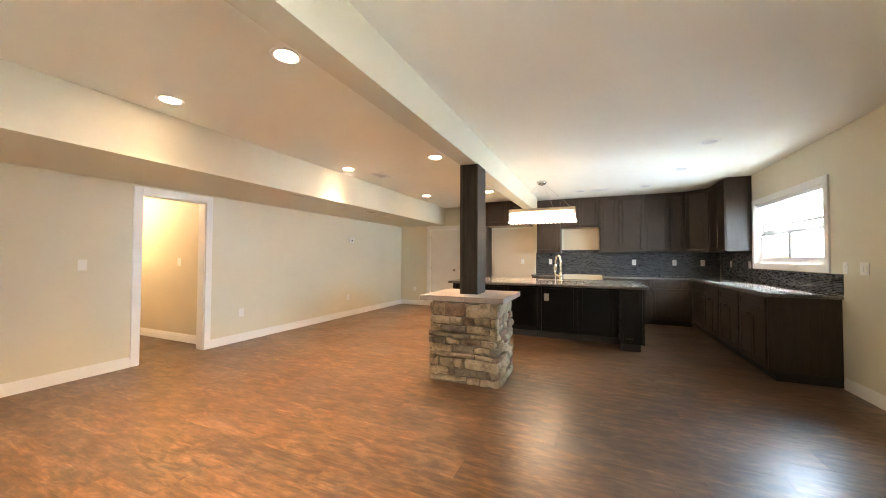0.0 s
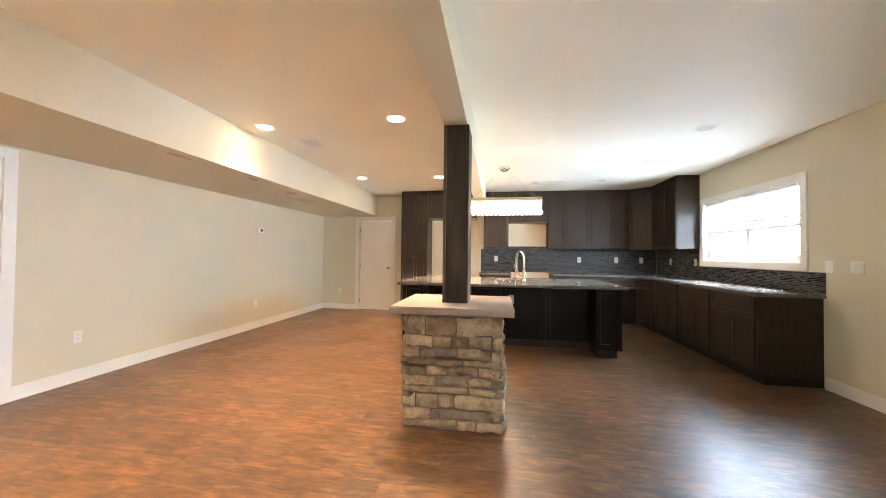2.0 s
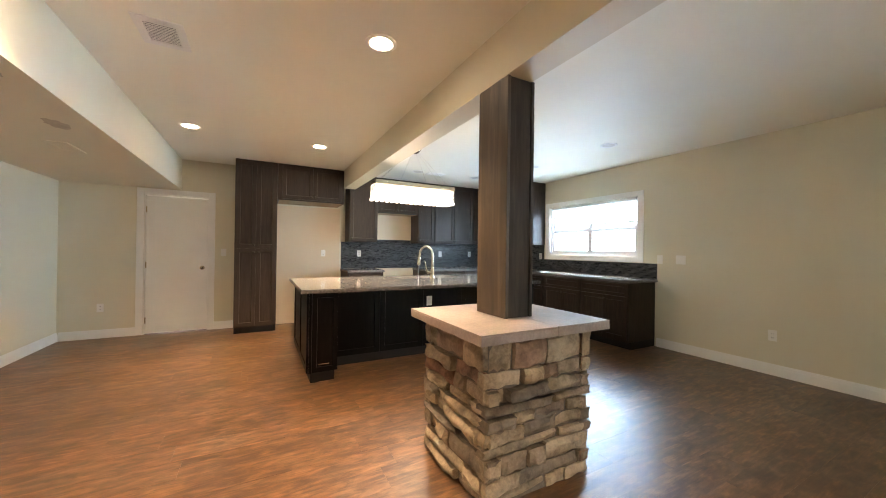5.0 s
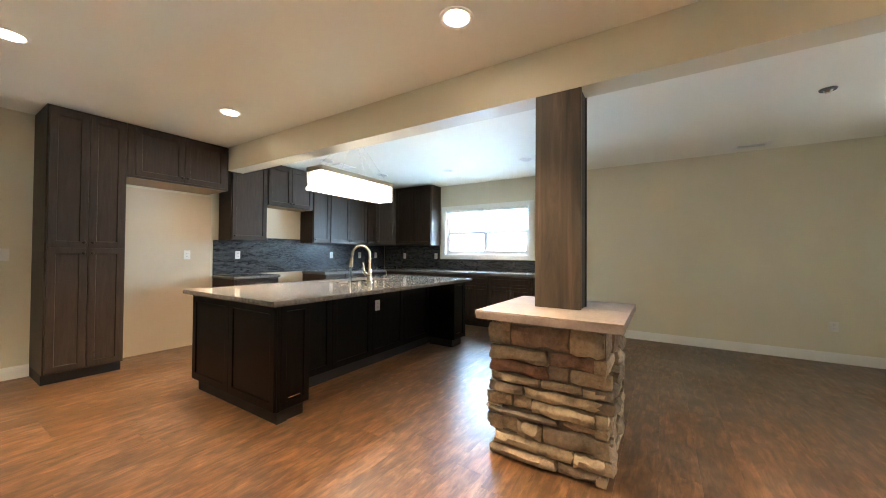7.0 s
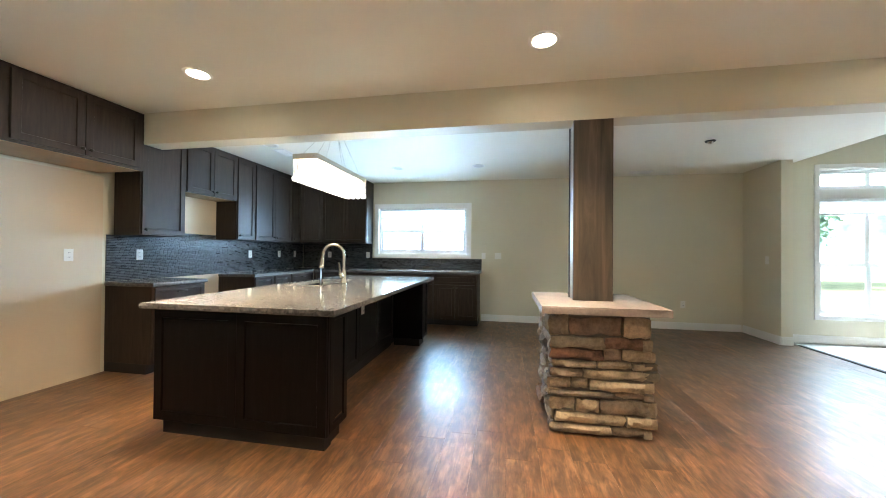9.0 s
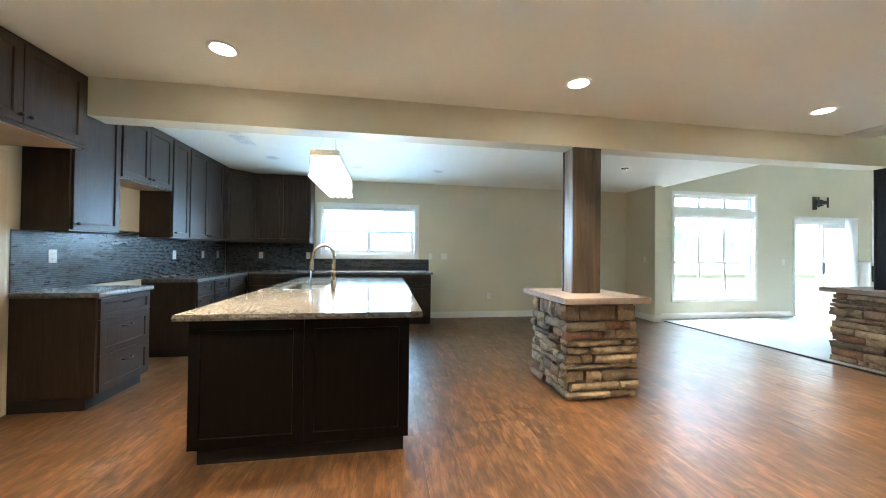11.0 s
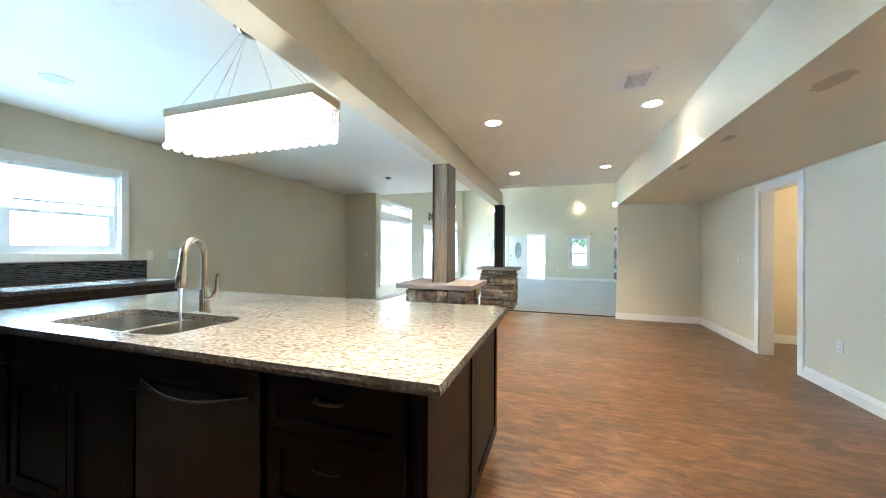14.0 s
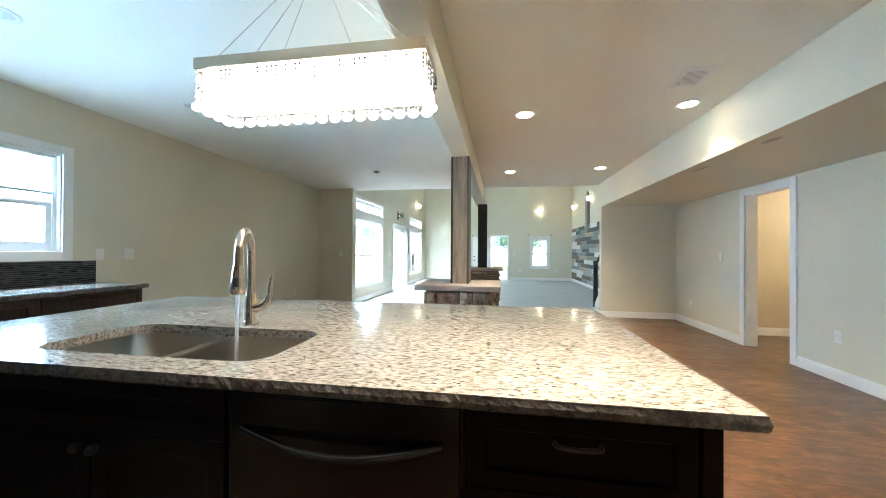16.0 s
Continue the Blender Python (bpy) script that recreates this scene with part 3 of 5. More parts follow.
def column(cx, cy, post_mat, label, seed):
    r = random.Random(seed)
    col = thing("stone_column", (cx, cy, 0), label, "column", "stone columns with wooden posts")
    hx, hy, top = 0.335, 0.315, 0.842
    part("core", boxes((cx - hx, cx + hx, cy - hy, cy + hy, 0, top)), MORTAR, col)
    org = ORG[col.name]
    z = 0.004
    while z < top - 0.03:
        h = min(r.choice((0.055, 0.07, 0.08, 0.085, 0.1)), top - 0.02 - z)
        if top - 0.02 - z - h < 0.05:
            h = top - 0.02 - z
        for side in range(4):
            half, face = (hx, hy) if side % 2 == 0 else (hy, hx)
            turn = Matrix.Rotation(side * math.pi / 2, 4, 'Z')
            u = -half - (0.035 if r.random() < 0.6 else 0.0)
            end = half + (0.035 if r.random() < 0.6 else 0.0)
            while u < end - 0.01:
                w = min(r.choice((r.uniform(0.10, 0.17), r.uniform(0.18, 0.3), r.uniform(0.3, 0.5))), end - u)
                if end - u - w < 0.07:
                    w = end - u
                proud = r.uniform(0.012, 0.07)
                hh = h * (1 if r.random() < 0.8 else r.uniform(0.8, 1.15))
                o = new("stone", r.choice(BLOCKS))
                o.parent = col
                depth = 0.05 + proud
                o.matrix_basis = turn @ Matrix.LocRotScale((u + w / 2, -face - proud + depth / 2, z + h / 2), Euler((0, r.uniform(-0.035, 0.035), r.uniform(-0.05, 0.05))),
                                                           (w - 0.011, depth, hh - 0.010))
                u += w
        z += h
    # cap of two slabs
    for x0, x1 in ((cx - 0.445, cx + 0.04), (cx + 0.042, cx + 0.445)):
        bm = boxes((x0, x1, cy - 0.41, cy + 0.41, top, CAP))
        bmesh.ops.subdivide_edges(bm, edges=bm.edges[:], cuts=9, use_grid_fill=True)
        for v in bm.verts:
            e = noise.noise(v.co * 11) * 0.007
            if v.co.z < CAP - 0.01:
                v.co.x += e
                v.co.y += noise.noise(v.co * 13 + Vector((5, 1, 2))) * 0.008
        part("cap_slab", bm, CAPST, col, "pale sandstone cap slab")
    # post of four boards, each side with its own wood tone
    zp = 2.293
    a, b = 0.1, 0.145
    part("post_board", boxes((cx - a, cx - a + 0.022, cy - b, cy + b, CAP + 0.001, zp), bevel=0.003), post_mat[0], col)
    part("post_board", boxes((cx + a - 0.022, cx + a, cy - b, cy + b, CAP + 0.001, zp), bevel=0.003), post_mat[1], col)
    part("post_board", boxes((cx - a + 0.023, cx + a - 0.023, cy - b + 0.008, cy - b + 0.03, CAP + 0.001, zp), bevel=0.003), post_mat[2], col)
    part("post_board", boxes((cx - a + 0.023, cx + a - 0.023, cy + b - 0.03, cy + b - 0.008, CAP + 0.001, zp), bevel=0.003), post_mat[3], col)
    return col


# north board toned as lit by the window, south and east as shaded
column(-0.905, 3.12, (POSTW, POST_SHADED, POST_SHADED, POST_LIT), "ledge-stone column with sandstone cap and brown wooden post", 3)
column(-0.97, -0.75, (POSTD,) * 4, "ledge-stone column with a near-black wooden post at the carpet edge", 8)


# ---- cabinets ----
SOUTH, WEST, NORTH = 0, -90, 180   # the way a front faces


def front_matrix(x, y, facing):
    return Matrix.Translation((x, y, 0)) @ Matrix.Rotation(radians(facing), 4, 'Z')


def shaker(m, x0, x1, z0, z1, rail=0.055):
    bm = bmesh.new()
    t = -0.020
    box(bm, x0, x1, t, -0.001, z0, z1)
    bm.normal_update()
    face = min(bm.faces, key=lambda f: f.calc_center_median().y)
    bmesh.ops.inset_region(bm, faces=[face], thickness=rail, use_even_offset=True)
    bmesh.ops.inset_region(bm, faces=[face], thickness=0.004, depth=0.0, use_even_offset=True)
    bmesh.ops.translate(bm, verts=face.verts[:], vec=(0, 0.010, 0))
    bm.normal_update()
    outer = [e for e in bm.edges if all(abs(v.co.y - t) < 1e-6 for v in e.verts) and len(e.link_faces) == 2 and abs(e.calc_face_angle(0)) > 0.5]
    bmesh.ops.bevel(bm, geom=outer, offset=0.0022, segments=2, affect='EDGES', profile=0.6)
    bmesh.ops.transform(bm, matrix=m, verts=bm.verts[:])
    return bm


def knob(m, x, z, parent):
    bm = bmesh.new()
    tube(bm, m @ Vector((x, -0.02, z)), m @ Vector((x, -0.036, z)), 0.006, 0.006, 10)
    ball(bm, m @ Vector((x, -0.042, z)), 0.015, u=12, v=8)
    part("knob", bm, BRONZE, parent, "dark bronze knob", smooth=True)


def pull(m, x, z, parent, w=0.11):
    bm = bmesh.new()
    p = [(x - w / 2, -0.02, z), (x - w / 2 + 0.006, -0.04, z), (x - w / 4, -0.047, z), (x, -0.049, z), (x + w / 4, -0.047, z), (x + w / 2 - 0.006, -0.04, z), (x + w / 2, -0.02, z)]
    sweep(bm, [m @ Vector(q) for q in p], [0.006] * 7, 8)
    part("pull", bm, BRONZE, parent, "dark bronze bar pull", smooth=True)


def cabinet(name, label, m, w, d, z0, z1, fronts, group, toe=True, under=None, finish=ESPRESSO):
    """Fronts: (kind, x0, x1, z0, z1, hardware); hardware 'l', 'r' (knob at that side, low 'L', 'R' or high), 'p' pull, '' none."""
    base = m @ Vector((w / 2, d / 2, z0))
    ob = thing(name, base, label, "cabinet", group)
    if toe:
        part("body", boxes((0, w, 0, d, z0 + 0.1, z1), m=m, bevel=0.002), finish, ob)
        part("toe_kick", boxes((0.002, w - 0.002, 0.06, d, z0, z0 + 0.099), m=m), KICK, ob)
    else:
        part("body", boxes((0, w, 0, d, z0, z1), m=m, bevel=0.002), finish, ob)
    if under:
        part("underside", boxes((0.018, w - 0.018, 0.018, d - 0.01, z0 - 0.004, z0 - 0.0005), m=m), under, ob, "raw underside")
    for kind, a, b, lo, hi, hw in fronts:
        o = part("door" if kind == 'd' else "drawer_front", shaker(m, a + 0.003, b - 0.003, lo + 0.002, hi - 0.002, 0.055 if hi - lo > 0.22 else 0.04), finish, ob)
        if hw in ('l', 'r', 'L', 'R'):
            knob(m, a + 0.03 if hw in 'lL' else b - 0.03, lo + 0.05 if hw in 'LR' else hi - 0.05, o)
        elif hw == 'p':
            pull(m, (a + b) / 2, (lo + hi) / 2 + (hi - lo) * 0.18, o)
    return ob


YF, YU = 7.27, 7.52                     # fronts of base and wall cabinets on the north wall
XF, XU = 2.02, 2.27                     # the same on the east wall
BT = 0.88                               # top of the base cabinets
UB, UT = 1.41, 2.592                    # wall cabinets: underside and top
D, DU = YN - YF - 0.002, YN - YU - 0.002
G1, G2 = "dark base cabinets", "dark wall cabinets"
m = front_matrix(-2.57, 7.30, SOUTH)
cabinet("pantry_cabinet", "tall espresso pantry cabinet with two pairs of doors", m, 0.56, YN - 7.302, 0, UT,
        [('d', 0.01, 0.28, 0.11, 1.27, 'r'), ('d', 0.28, 0.55, 0.11, 1.27, 'l'), ('d', 0.01, 0.28, 1.275, 2.565, 'R'), ('d', 0.28, 0.55, 1.275, 2.565, 'L')], "")
m = front_matrix(-2.005, 7.30, SOUTH)
cabinet("fridge_cabinet", "espresso cabinet over the empty refrigerator niche", m, 1.0, YN - 7.302, 2.03, UT,
        [('d', 0.06, 0.51, 2.05, 2.565, 'R'), ('d', 0.51, 0.96, 2.05, 2.565, 'L')], "", toe=False, under=CARCASS)
m = front_matrix(-0.93, YF, SOUTH)
cabinet("base_cabinet", "espresso base cabinet with three drawers beside the range gap", m, 0.62, D, 0, BT,
        [('w', 0.02, 0.60, 0.70, 0.87, 'p'), ('w', 0.02, 0.60, 0.41, 0.70, 'p'), ('w', 0.02, 0.60, 0.12, 0.41, 'p')], G1)
for x, w in ((0.50, 0.42), (0.92, 0.42), (1.34, 0.67)):
    cabinet("base_cabinet", "espresso base cabinet with a drawer over a door", front_matrix(x, YF, SOUTH), w - 0.002, D, 0, BT,
            [('w', 0.015, w - 0.017, 0.70, 0.87, 'p'), ('d', 0.015, w - 0.017, 0.12, 0.70, 'l')], G1)
E0 = 4.24
runs = [(E0, 0.76, 2), (E0 + 0.76, 0.76, 2), (E0 + 1.52, 0.76, 2), (E0 + 2.28, 0.735, 1)]
for y, w, n in runs:
    fr = [('w', 0.015, w - 0.017, 0.70, 0.87, '')]
    fr += [('d', 0.015, w / 2, 0.12, 0.70, 'r'), ('d', w / 2, w - 0.017, 0.12, 0.70, 'l')] if n == 2 else [('d', 0.015, w - 0.017, 0.12, 0.70, 'r')]
    cabinet("base_cabinet", "espresso base cabinet under the window counter", front_matrix(XF, y + w - 0.001, WEST), w - 0.002, XE - XF - 0.002, 0, BT, fr, G1)
# wall cabinets
cabinet("wall_cabinet", "espresso wall cabinet with one door", front_matrix(-0.86, YU, SOUTH), 0.51, DU, UB, UT, [('d', 0.01, 0.50, UB + 0.01, UT - 0.03, 'L')], G2, toe=False)
cabinet("wall_cabinet", "short espresso wall cabinet over the range gap", front_matrix(-0.348, YU, SOUTH), 0.79, DU, 1.95, UT,
        [('d', 0.01, 0.395, 1.96, UT - 0.03, 'R'), ('d', 0.395, 0.78, 1.96, UT - 0.03, 'L')], G2, toe=False, under=CARCASS)
cabinet("wall_cabinet", "narrow espresso wall cabinet with one door", front_matrix(0.444, YU, SOUTH), 0.36, DU, UB, UT, [('d', 0.01, 0.35, UB + 0.01, UT - 0.03, 'L')], G2, toe=False)
cabinet("wall_cabinet", "espresso wall cabinet with two doors", front_matrix(0.806, YU, SOUTH), 0.90, DU, UB, UT,
        [('d', 0.01, 0.45, UB + 0.01, UT - 0.03, 'R'), ('d', 0.45, 0.89, UB + 0.01, UT - 0.03, 'L')], G2, toe=False)
cabinet("wall_cabinet", "narrow espresso wall cabinet by the corner", front_matrix(1.708, YU, SOUTH), 0.26, DU, UB, UT, [('d', 0.01, 0.25, UB + 0.01, UT - 0.03, 'L')], G2, toe=False)
# corner cabinet with a slanting door
cx0, cy0 = 1.972, 7.24
corner = thing("corner_wall_cabinet", (2.3, 7.6, UB), "espresso corner wall cabinet with a slanting door", "cabinet", G2)
bm = bmesh.new()
pts = [(cx0, YN - 0.003), (cx0, YU), (XU, cy0), (XE - 0.003, cy0), (XE - 0.003, YN - 0.003)]
lo = [bm.verts.new((x, y, UB)) for x, y in pts]
hi = [bm.verts.new((x, y, UT)) for x, y in pts]
bm.faces.new(lo), bm.faces.new(hi)
for i in range(5):
    bm.faces.new((lo[i], lo[(i + 1) % 5], hi[(i + 1) % 5], hi[i]))
part("body", bm, ESPRESSO, corner)
slant = math.hypot(XU - cx0, YU - cy0)
m = Matrix.Translation((cx0, YU, 0)) @ Matrix.Rotation(math.atan2(cy0 - YU, XU - cx0), 4, 'Z')
o = part("door", shaker(m, 0.01, slant - 0.01, UB + 0.01, UT - 0.03), ESPRESSO, corner)
knob(m, 0.04, UB + 0.06, o)
cabinet("wall_cabinet", "espresso wall cabinet beside the window", front_matrix(XU, 7.238, WEST), 0.898, XE - XU - 0.002, UB, UT,
        [('d', 0.01, 0.45, UB + 0.01, UT - 0.03, 'R'), ('d', 0.45, 0.89, UB + 0.01, UT - 0.03, 'L')], G2, toe=False)

# ---- worktops ----
def worktop(name, label, outline, z0, z1, hole=None, at=None):
    """A slab with a broken edge; hole: a closed loop of points cut through."""
    bm = bmesh.new()

    def loop(pts):
        vs = [bm.verts.new((x, y, z1)) for x, y in pts]
        return vs, [bm.edges.new((vs[i], vs[(i + 1) % len(vs)])) for i in range(len(vs))]
    fine = []
    for (xa, ya), (xb, yb) in zip(outline, outline[1:] + outline[:1]):
        n = max(2, int(math.hypot(xb - xa, yb - ya) / 0.012))
        fine += [(xa + (xb - xa) * i / n, ya + (yb - ya) * i / n) for i in range(n)]
    ov, oe = loop(fine)
    edges = list(oe)
    hv = []
    if hole:
        hv, he = loop(hole)
        edges += he
    bmesh.ops.triangle_fill(bm, use_beauty=True, edges=edges)
    under = {}
    for vs, rough in ((ov, True), (hv, False)):
        if not vs:
            continue
        prev = vs
        steps = [(0.12, 0.0), (0.5, 0.004), (0.88, 0.003), (1.0, -0.003)] if rough else [(1.0, 0.0)]
        c = Vector((sum(v.co.x for v in vs) / len(vs), sum(v.co.y for v in vs) / len(vs), 0))
        for f, out in steps:
            ring = []
            for v in vs:
                p = v.co.copy()
                p.z = z1 + (z0 - z1) * f
                if rough:
                    d = (p - c)
                    d.z = 0
                    d.normalize()
                    p += d * (out + noise.noise(p * 70) * 0.004)
                ring.append(bm.verts.new(p))
            n = len(vs)
            for i in range(n):
                bm.faces.new((prev[i], prev[(i + 1) % n], ring[(i + 1) % n], ring[i]))
            prev = ring
        under[rough] = prev
    bm.normal_update()
    holes = set(hv) | (set(under[False]) if hv else set())
    ue = []
    for ring in under.values():
        for i in range(len(ring)):
            e = bm.edges.get((ring[i], ring[(i + 1) % len(ring)]))
            ue.append(e)
    bmesh.ops.triangle_fill(bm, use_beauty=True, edges=ue)
    x, y = at or outline[0]
    top = thing(name, (x, y, z0), label, "worktop")
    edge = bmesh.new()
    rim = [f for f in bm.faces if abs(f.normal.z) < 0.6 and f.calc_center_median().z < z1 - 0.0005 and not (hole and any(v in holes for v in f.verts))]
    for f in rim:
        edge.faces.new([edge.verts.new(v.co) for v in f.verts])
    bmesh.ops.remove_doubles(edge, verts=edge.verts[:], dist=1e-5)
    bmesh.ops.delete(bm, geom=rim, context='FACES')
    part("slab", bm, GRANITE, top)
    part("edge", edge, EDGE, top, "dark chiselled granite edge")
    return top


def rounded(x0, x1, y0, y1, r, n=6):
    out = []
    for cx, cy, a in ((x1 - r, y1 - r, 0), (x0 + r, y1 - r, 90), (x0 + r, y0 + r, 180), (x1 - r, y0 + r, 270)):
        out += [(cx + r * math.cos(radians(a + 90 * i / n)), cy + r * math.sin(radians(a + 90 * i / n))) for i in range(n + 1)]
    return out


SINK = (-0.60, 0.31, 5.65, 6.07)
IX0, IX1, IY0, IY1 = -1.9, 1.0, 4.785, 6.19
IT = 0.90                               # top of the island
worktop("island_worktop", "speckled white and grey granite worktop with a chiselled edge", [(IX0, IY0), (IX1, IY0), (IX1, IY1), (IX0, IY1)], IT - 0.037, IT, rounded(*SINK, 0.09))
worktop("counter_worktop", "L-shaped speckled granite worktop along the walls", [(0.49, YF - 0.03), (XF - 0.03, YF - 0.03), (XF - 0.03, 4.205), (XE - 0.012, 4.205), (XE - 0.012, YN - 0.012), (0.49, YN - 0.012)], 0.882, 0.92)
worktop("counter_worktop", "short speckled granite worktop beside the range gap", [(-0.94, YF - 0.03), (-0.30, YF - 0.03), (-0.30, YN - 0.012), (-0.94, YN - 0.012)], 0.882, 0.92)

# ---- island ----
isl = thing("kitchen_island", (-0.46, 5.4, 0), "espresso kitchen island with panelled ends and an open knee space", "island")
BX0, BX1, BY0, BY1, BYP = -1.845, 0.95, 4.86, 6.138, 5.26
part("core", boxes((BX0 + 0.02, BX1 - 0.02, BYP + 0.02, BYP + 0.04, 0.1, IT - 0.038)), ISLAND_SHADED, isl)
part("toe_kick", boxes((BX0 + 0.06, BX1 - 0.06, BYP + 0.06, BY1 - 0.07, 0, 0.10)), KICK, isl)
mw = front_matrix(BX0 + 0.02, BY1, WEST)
part("end_panel", boxes((BX0 + 0.02, BX0 + 0.045, BY0, BY1, 0.1, IT - 0.038)), ISLAND_SHADED, isl)
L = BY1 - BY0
part("end_panel_frame", shaker(mw, 0.004, L / 2 - 0.001, 0.105, IT - 0.042, 0.06), ISLAND_SHADED, isl)
part("end_panel_frame", shaker(mw, L / 2 + 0.001, L - 0.004, 0.105, IT - 0.042, 0.06), ISLAND_SHADED, isl)
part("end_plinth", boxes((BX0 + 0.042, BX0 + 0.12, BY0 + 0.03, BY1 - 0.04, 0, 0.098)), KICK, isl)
part("end_panel", boxes((BX1 - 0.02, BX1, BY0, BY1, 0.1, IT - 0.038)), ISLAND_SHADED, isl)
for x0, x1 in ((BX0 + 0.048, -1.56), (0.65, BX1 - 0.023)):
    part("leg", boxes((x0, x1, BY0 + 0.02, BYP + 0.018, 0.1, IT - 0.038), bevel=0.003), ISLAND_SHADED, isl)
    part("leg_panel", shaker(front_matrix(0, BY0 + 0.02, SOUTH), x0, x1, 0.105, IT - 0.042, 0.045), ISLAND_SHADED, isl)
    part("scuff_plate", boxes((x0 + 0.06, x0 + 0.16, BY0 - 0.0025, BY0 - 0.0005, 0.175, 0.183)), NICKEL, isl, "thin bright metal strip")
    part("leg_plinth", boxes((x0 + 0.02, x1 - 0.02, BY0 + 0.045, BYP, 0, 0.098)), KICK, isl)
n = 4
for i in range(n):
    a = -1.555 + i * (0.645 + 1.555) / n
    part("back_panel", shaker(front_matrix(0, BYP + 0.02, SOUTH), a, a + (0.645 + 1.555) / n - 0.004, 0.105, IT - 0.042, 0.06), ISLAND_SHADED, isl)
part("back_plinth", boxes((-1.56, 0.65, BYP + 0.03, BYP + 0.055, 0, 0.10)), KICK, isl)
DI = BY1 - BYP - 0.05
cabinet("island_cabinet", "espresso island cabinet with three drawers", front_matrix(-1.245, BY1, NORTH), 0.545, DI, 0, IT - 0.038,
        [('w', 0.01, 0.535, 0.66, IT - 0.052, 'p'), ('w', 0.01, 0.535, 0.38, 0.66, 'p'), ('w', 0.01, 0.535, 0.11, 0.38, 'p')], "island cabinets", finish=ISLAND_SHADED)
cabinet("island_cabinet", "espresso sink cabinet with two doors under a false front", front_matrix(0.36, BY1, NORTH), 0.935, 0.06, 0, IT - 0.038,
        [('w', 0.01, 0.925, 0.70, IT - 0.052, ''), ('d', 0.01, 0.4675, 0.11, 0.70, 'r'), ('d', 0.4675, 0.925, 0.11, 0.70, 'l')], "island cabinets", finish=ISLAND_SHADED)
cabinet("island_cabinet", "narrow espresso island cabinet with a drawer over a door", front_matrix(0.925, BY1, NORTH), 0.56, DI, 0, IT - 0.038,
        [('w', 0.01, 0.55, 0.70, IT - 0.052, 'p'), ('d', 0.01, 0.55, 0.11, 0.70, 'r')], "island cabinets", finish=ISLAND_SHADED)
dw = thing("dishwasher", (-0.91, 5.8, 0), "black dishwasher with a curved handle, built into the island", "dishwasher")
md = front_matrix(-0.580, BY1, NORTH)
part("body", boxes((0, 0.66, 0.0, DI, 0.1, IT - 0.044), m=md), BLACK, dw)
part("door", boxes((0.006, 0.654, -0.028, -0.001, 0.11, IT - 0.05), m=md, bevel=0.006), BLACK, dw)
part("control_strip", boxes((0.006, 0.654, -0.032, -0.0285, IT - 0.12, IT - 0.054), m=md, bevel=0.0015), BLACK, dw)
bm = bmesh.new()
sweep(bm, [md @ Vector((0.05 + 0.56 * i / 12, -0.03 - 0.045 * math.sin(math.pi * i / 12), IT - 0.147 - 0.03 * math.sin(math.pi * i / 12))) for i in range(13)], [0.011] * 13, 10)
part("handle", bm, BLACK, dw, "curved glossy bar handle", smooth=True)
part("toe_kick", boxes((0.004, 0.656, 0.06, 0.2, 0, 0.099), m=md), KICK, dw)

# ---- glass mosaic behind the counters ----
def mosaic(name, label, axis, face, side, areas, seed):
    """Rows of little glass strips, one joined part, on a dark backing."""
    r = random.Random(seed)
    ob = thing(name, (areas[0][0], face, areas[0][2]) if axis == 'y' else (face, areas[0][0], areas[0][2]), label, "backsplash")
    back, verts, faces = bmesh.new(), [], []
    for u0, u1, z0, z1 in areas:
        a, b = sorted((face, face + side * 0.005))
        box(back, *((u0, u1, a, b) if axis == 'y' else (a, b, u0, u1)), z0, z1)
        z = z0 + 0.001
        while z < z1 - 0.006:
            h = min(0.0175, z1 - z)
            u = u0 - r.uniform(0, 0.048)
            while u < u1:
                w = r.choice((0.046, 0.048, 0.05, 0.05))
                a, b = max(u, u0), min(u + w, u1)
                if b - a > 0.006:
                    d = face + side * (0.008 + r.uniform(-0.0008, 0.0012))
                    tilt = r.uniform(-0.0014, 0.0014)
                    k = len(verts)
                    for dep, ins in ((face + side * 0.005, 0.0), (d, 0.0012)):
                        for uu, zz in ((a + 0.0008 + ins, z + ins), (b - 0.0008 - ins, z + ins), (b - 0.0008 - ins, z + h - 0.0042 - ins), (a + 0.0008 + ins, z + h - 0.0042 - ins)):
                            dd = dep + (tilt if (uu > (a + b) / 2) and ins else 0)
                            verts.append((uu, dd, zz) if axis == 'y' else (dd, uu, zz))
                    faces += [(k + 4, k + 5, k + 6, k + 7)] + [(k + i, k + (i + 1) % 4, k + 4 + (i + 1) % 4, k + 4 + i) for i in range(4)]
                u += w
            z += 0.0175
    part("grout", back, GROUT, ob)
    me = bpy.data.meshes.new("mosaic_tiles")
    org = ORG[ob.name]
    me.from_pydata([(Vector(v) - org)[:] for v in verts], [], faces)
    bm = bmesh.new()
    bm.from_mesh(me)
    bmesh.ops.recalc_face_normals(bm, faces=bm.faces[:])
    bm.to_mesh(me)
    bm.free()
    me.materials.append(TILES)
    t = new("mosaic_tiles", me)
    t.parent = ob
    tagged(t, "dark grey and black glass strips", kind="stuff")


mosaic("backsplash", "dark glass mosaic backsplash behind the range gap and counters", 'y', YN - 0.001, -1, [(-0.93, 1.99, 0.921, UB), (1.99, XE - 0.01, 0.921, UB), (-0.345, 0.44, UB, 1.47)], 1)
mosaic("backsplash", "dark glass mosaic backsplash under and beside the window", 'x', XE - 0.001, -1, [(4.215, 6.35, 0.921, 1.135), (6.35, YN - 0.012, 0.921, UB)], 2)

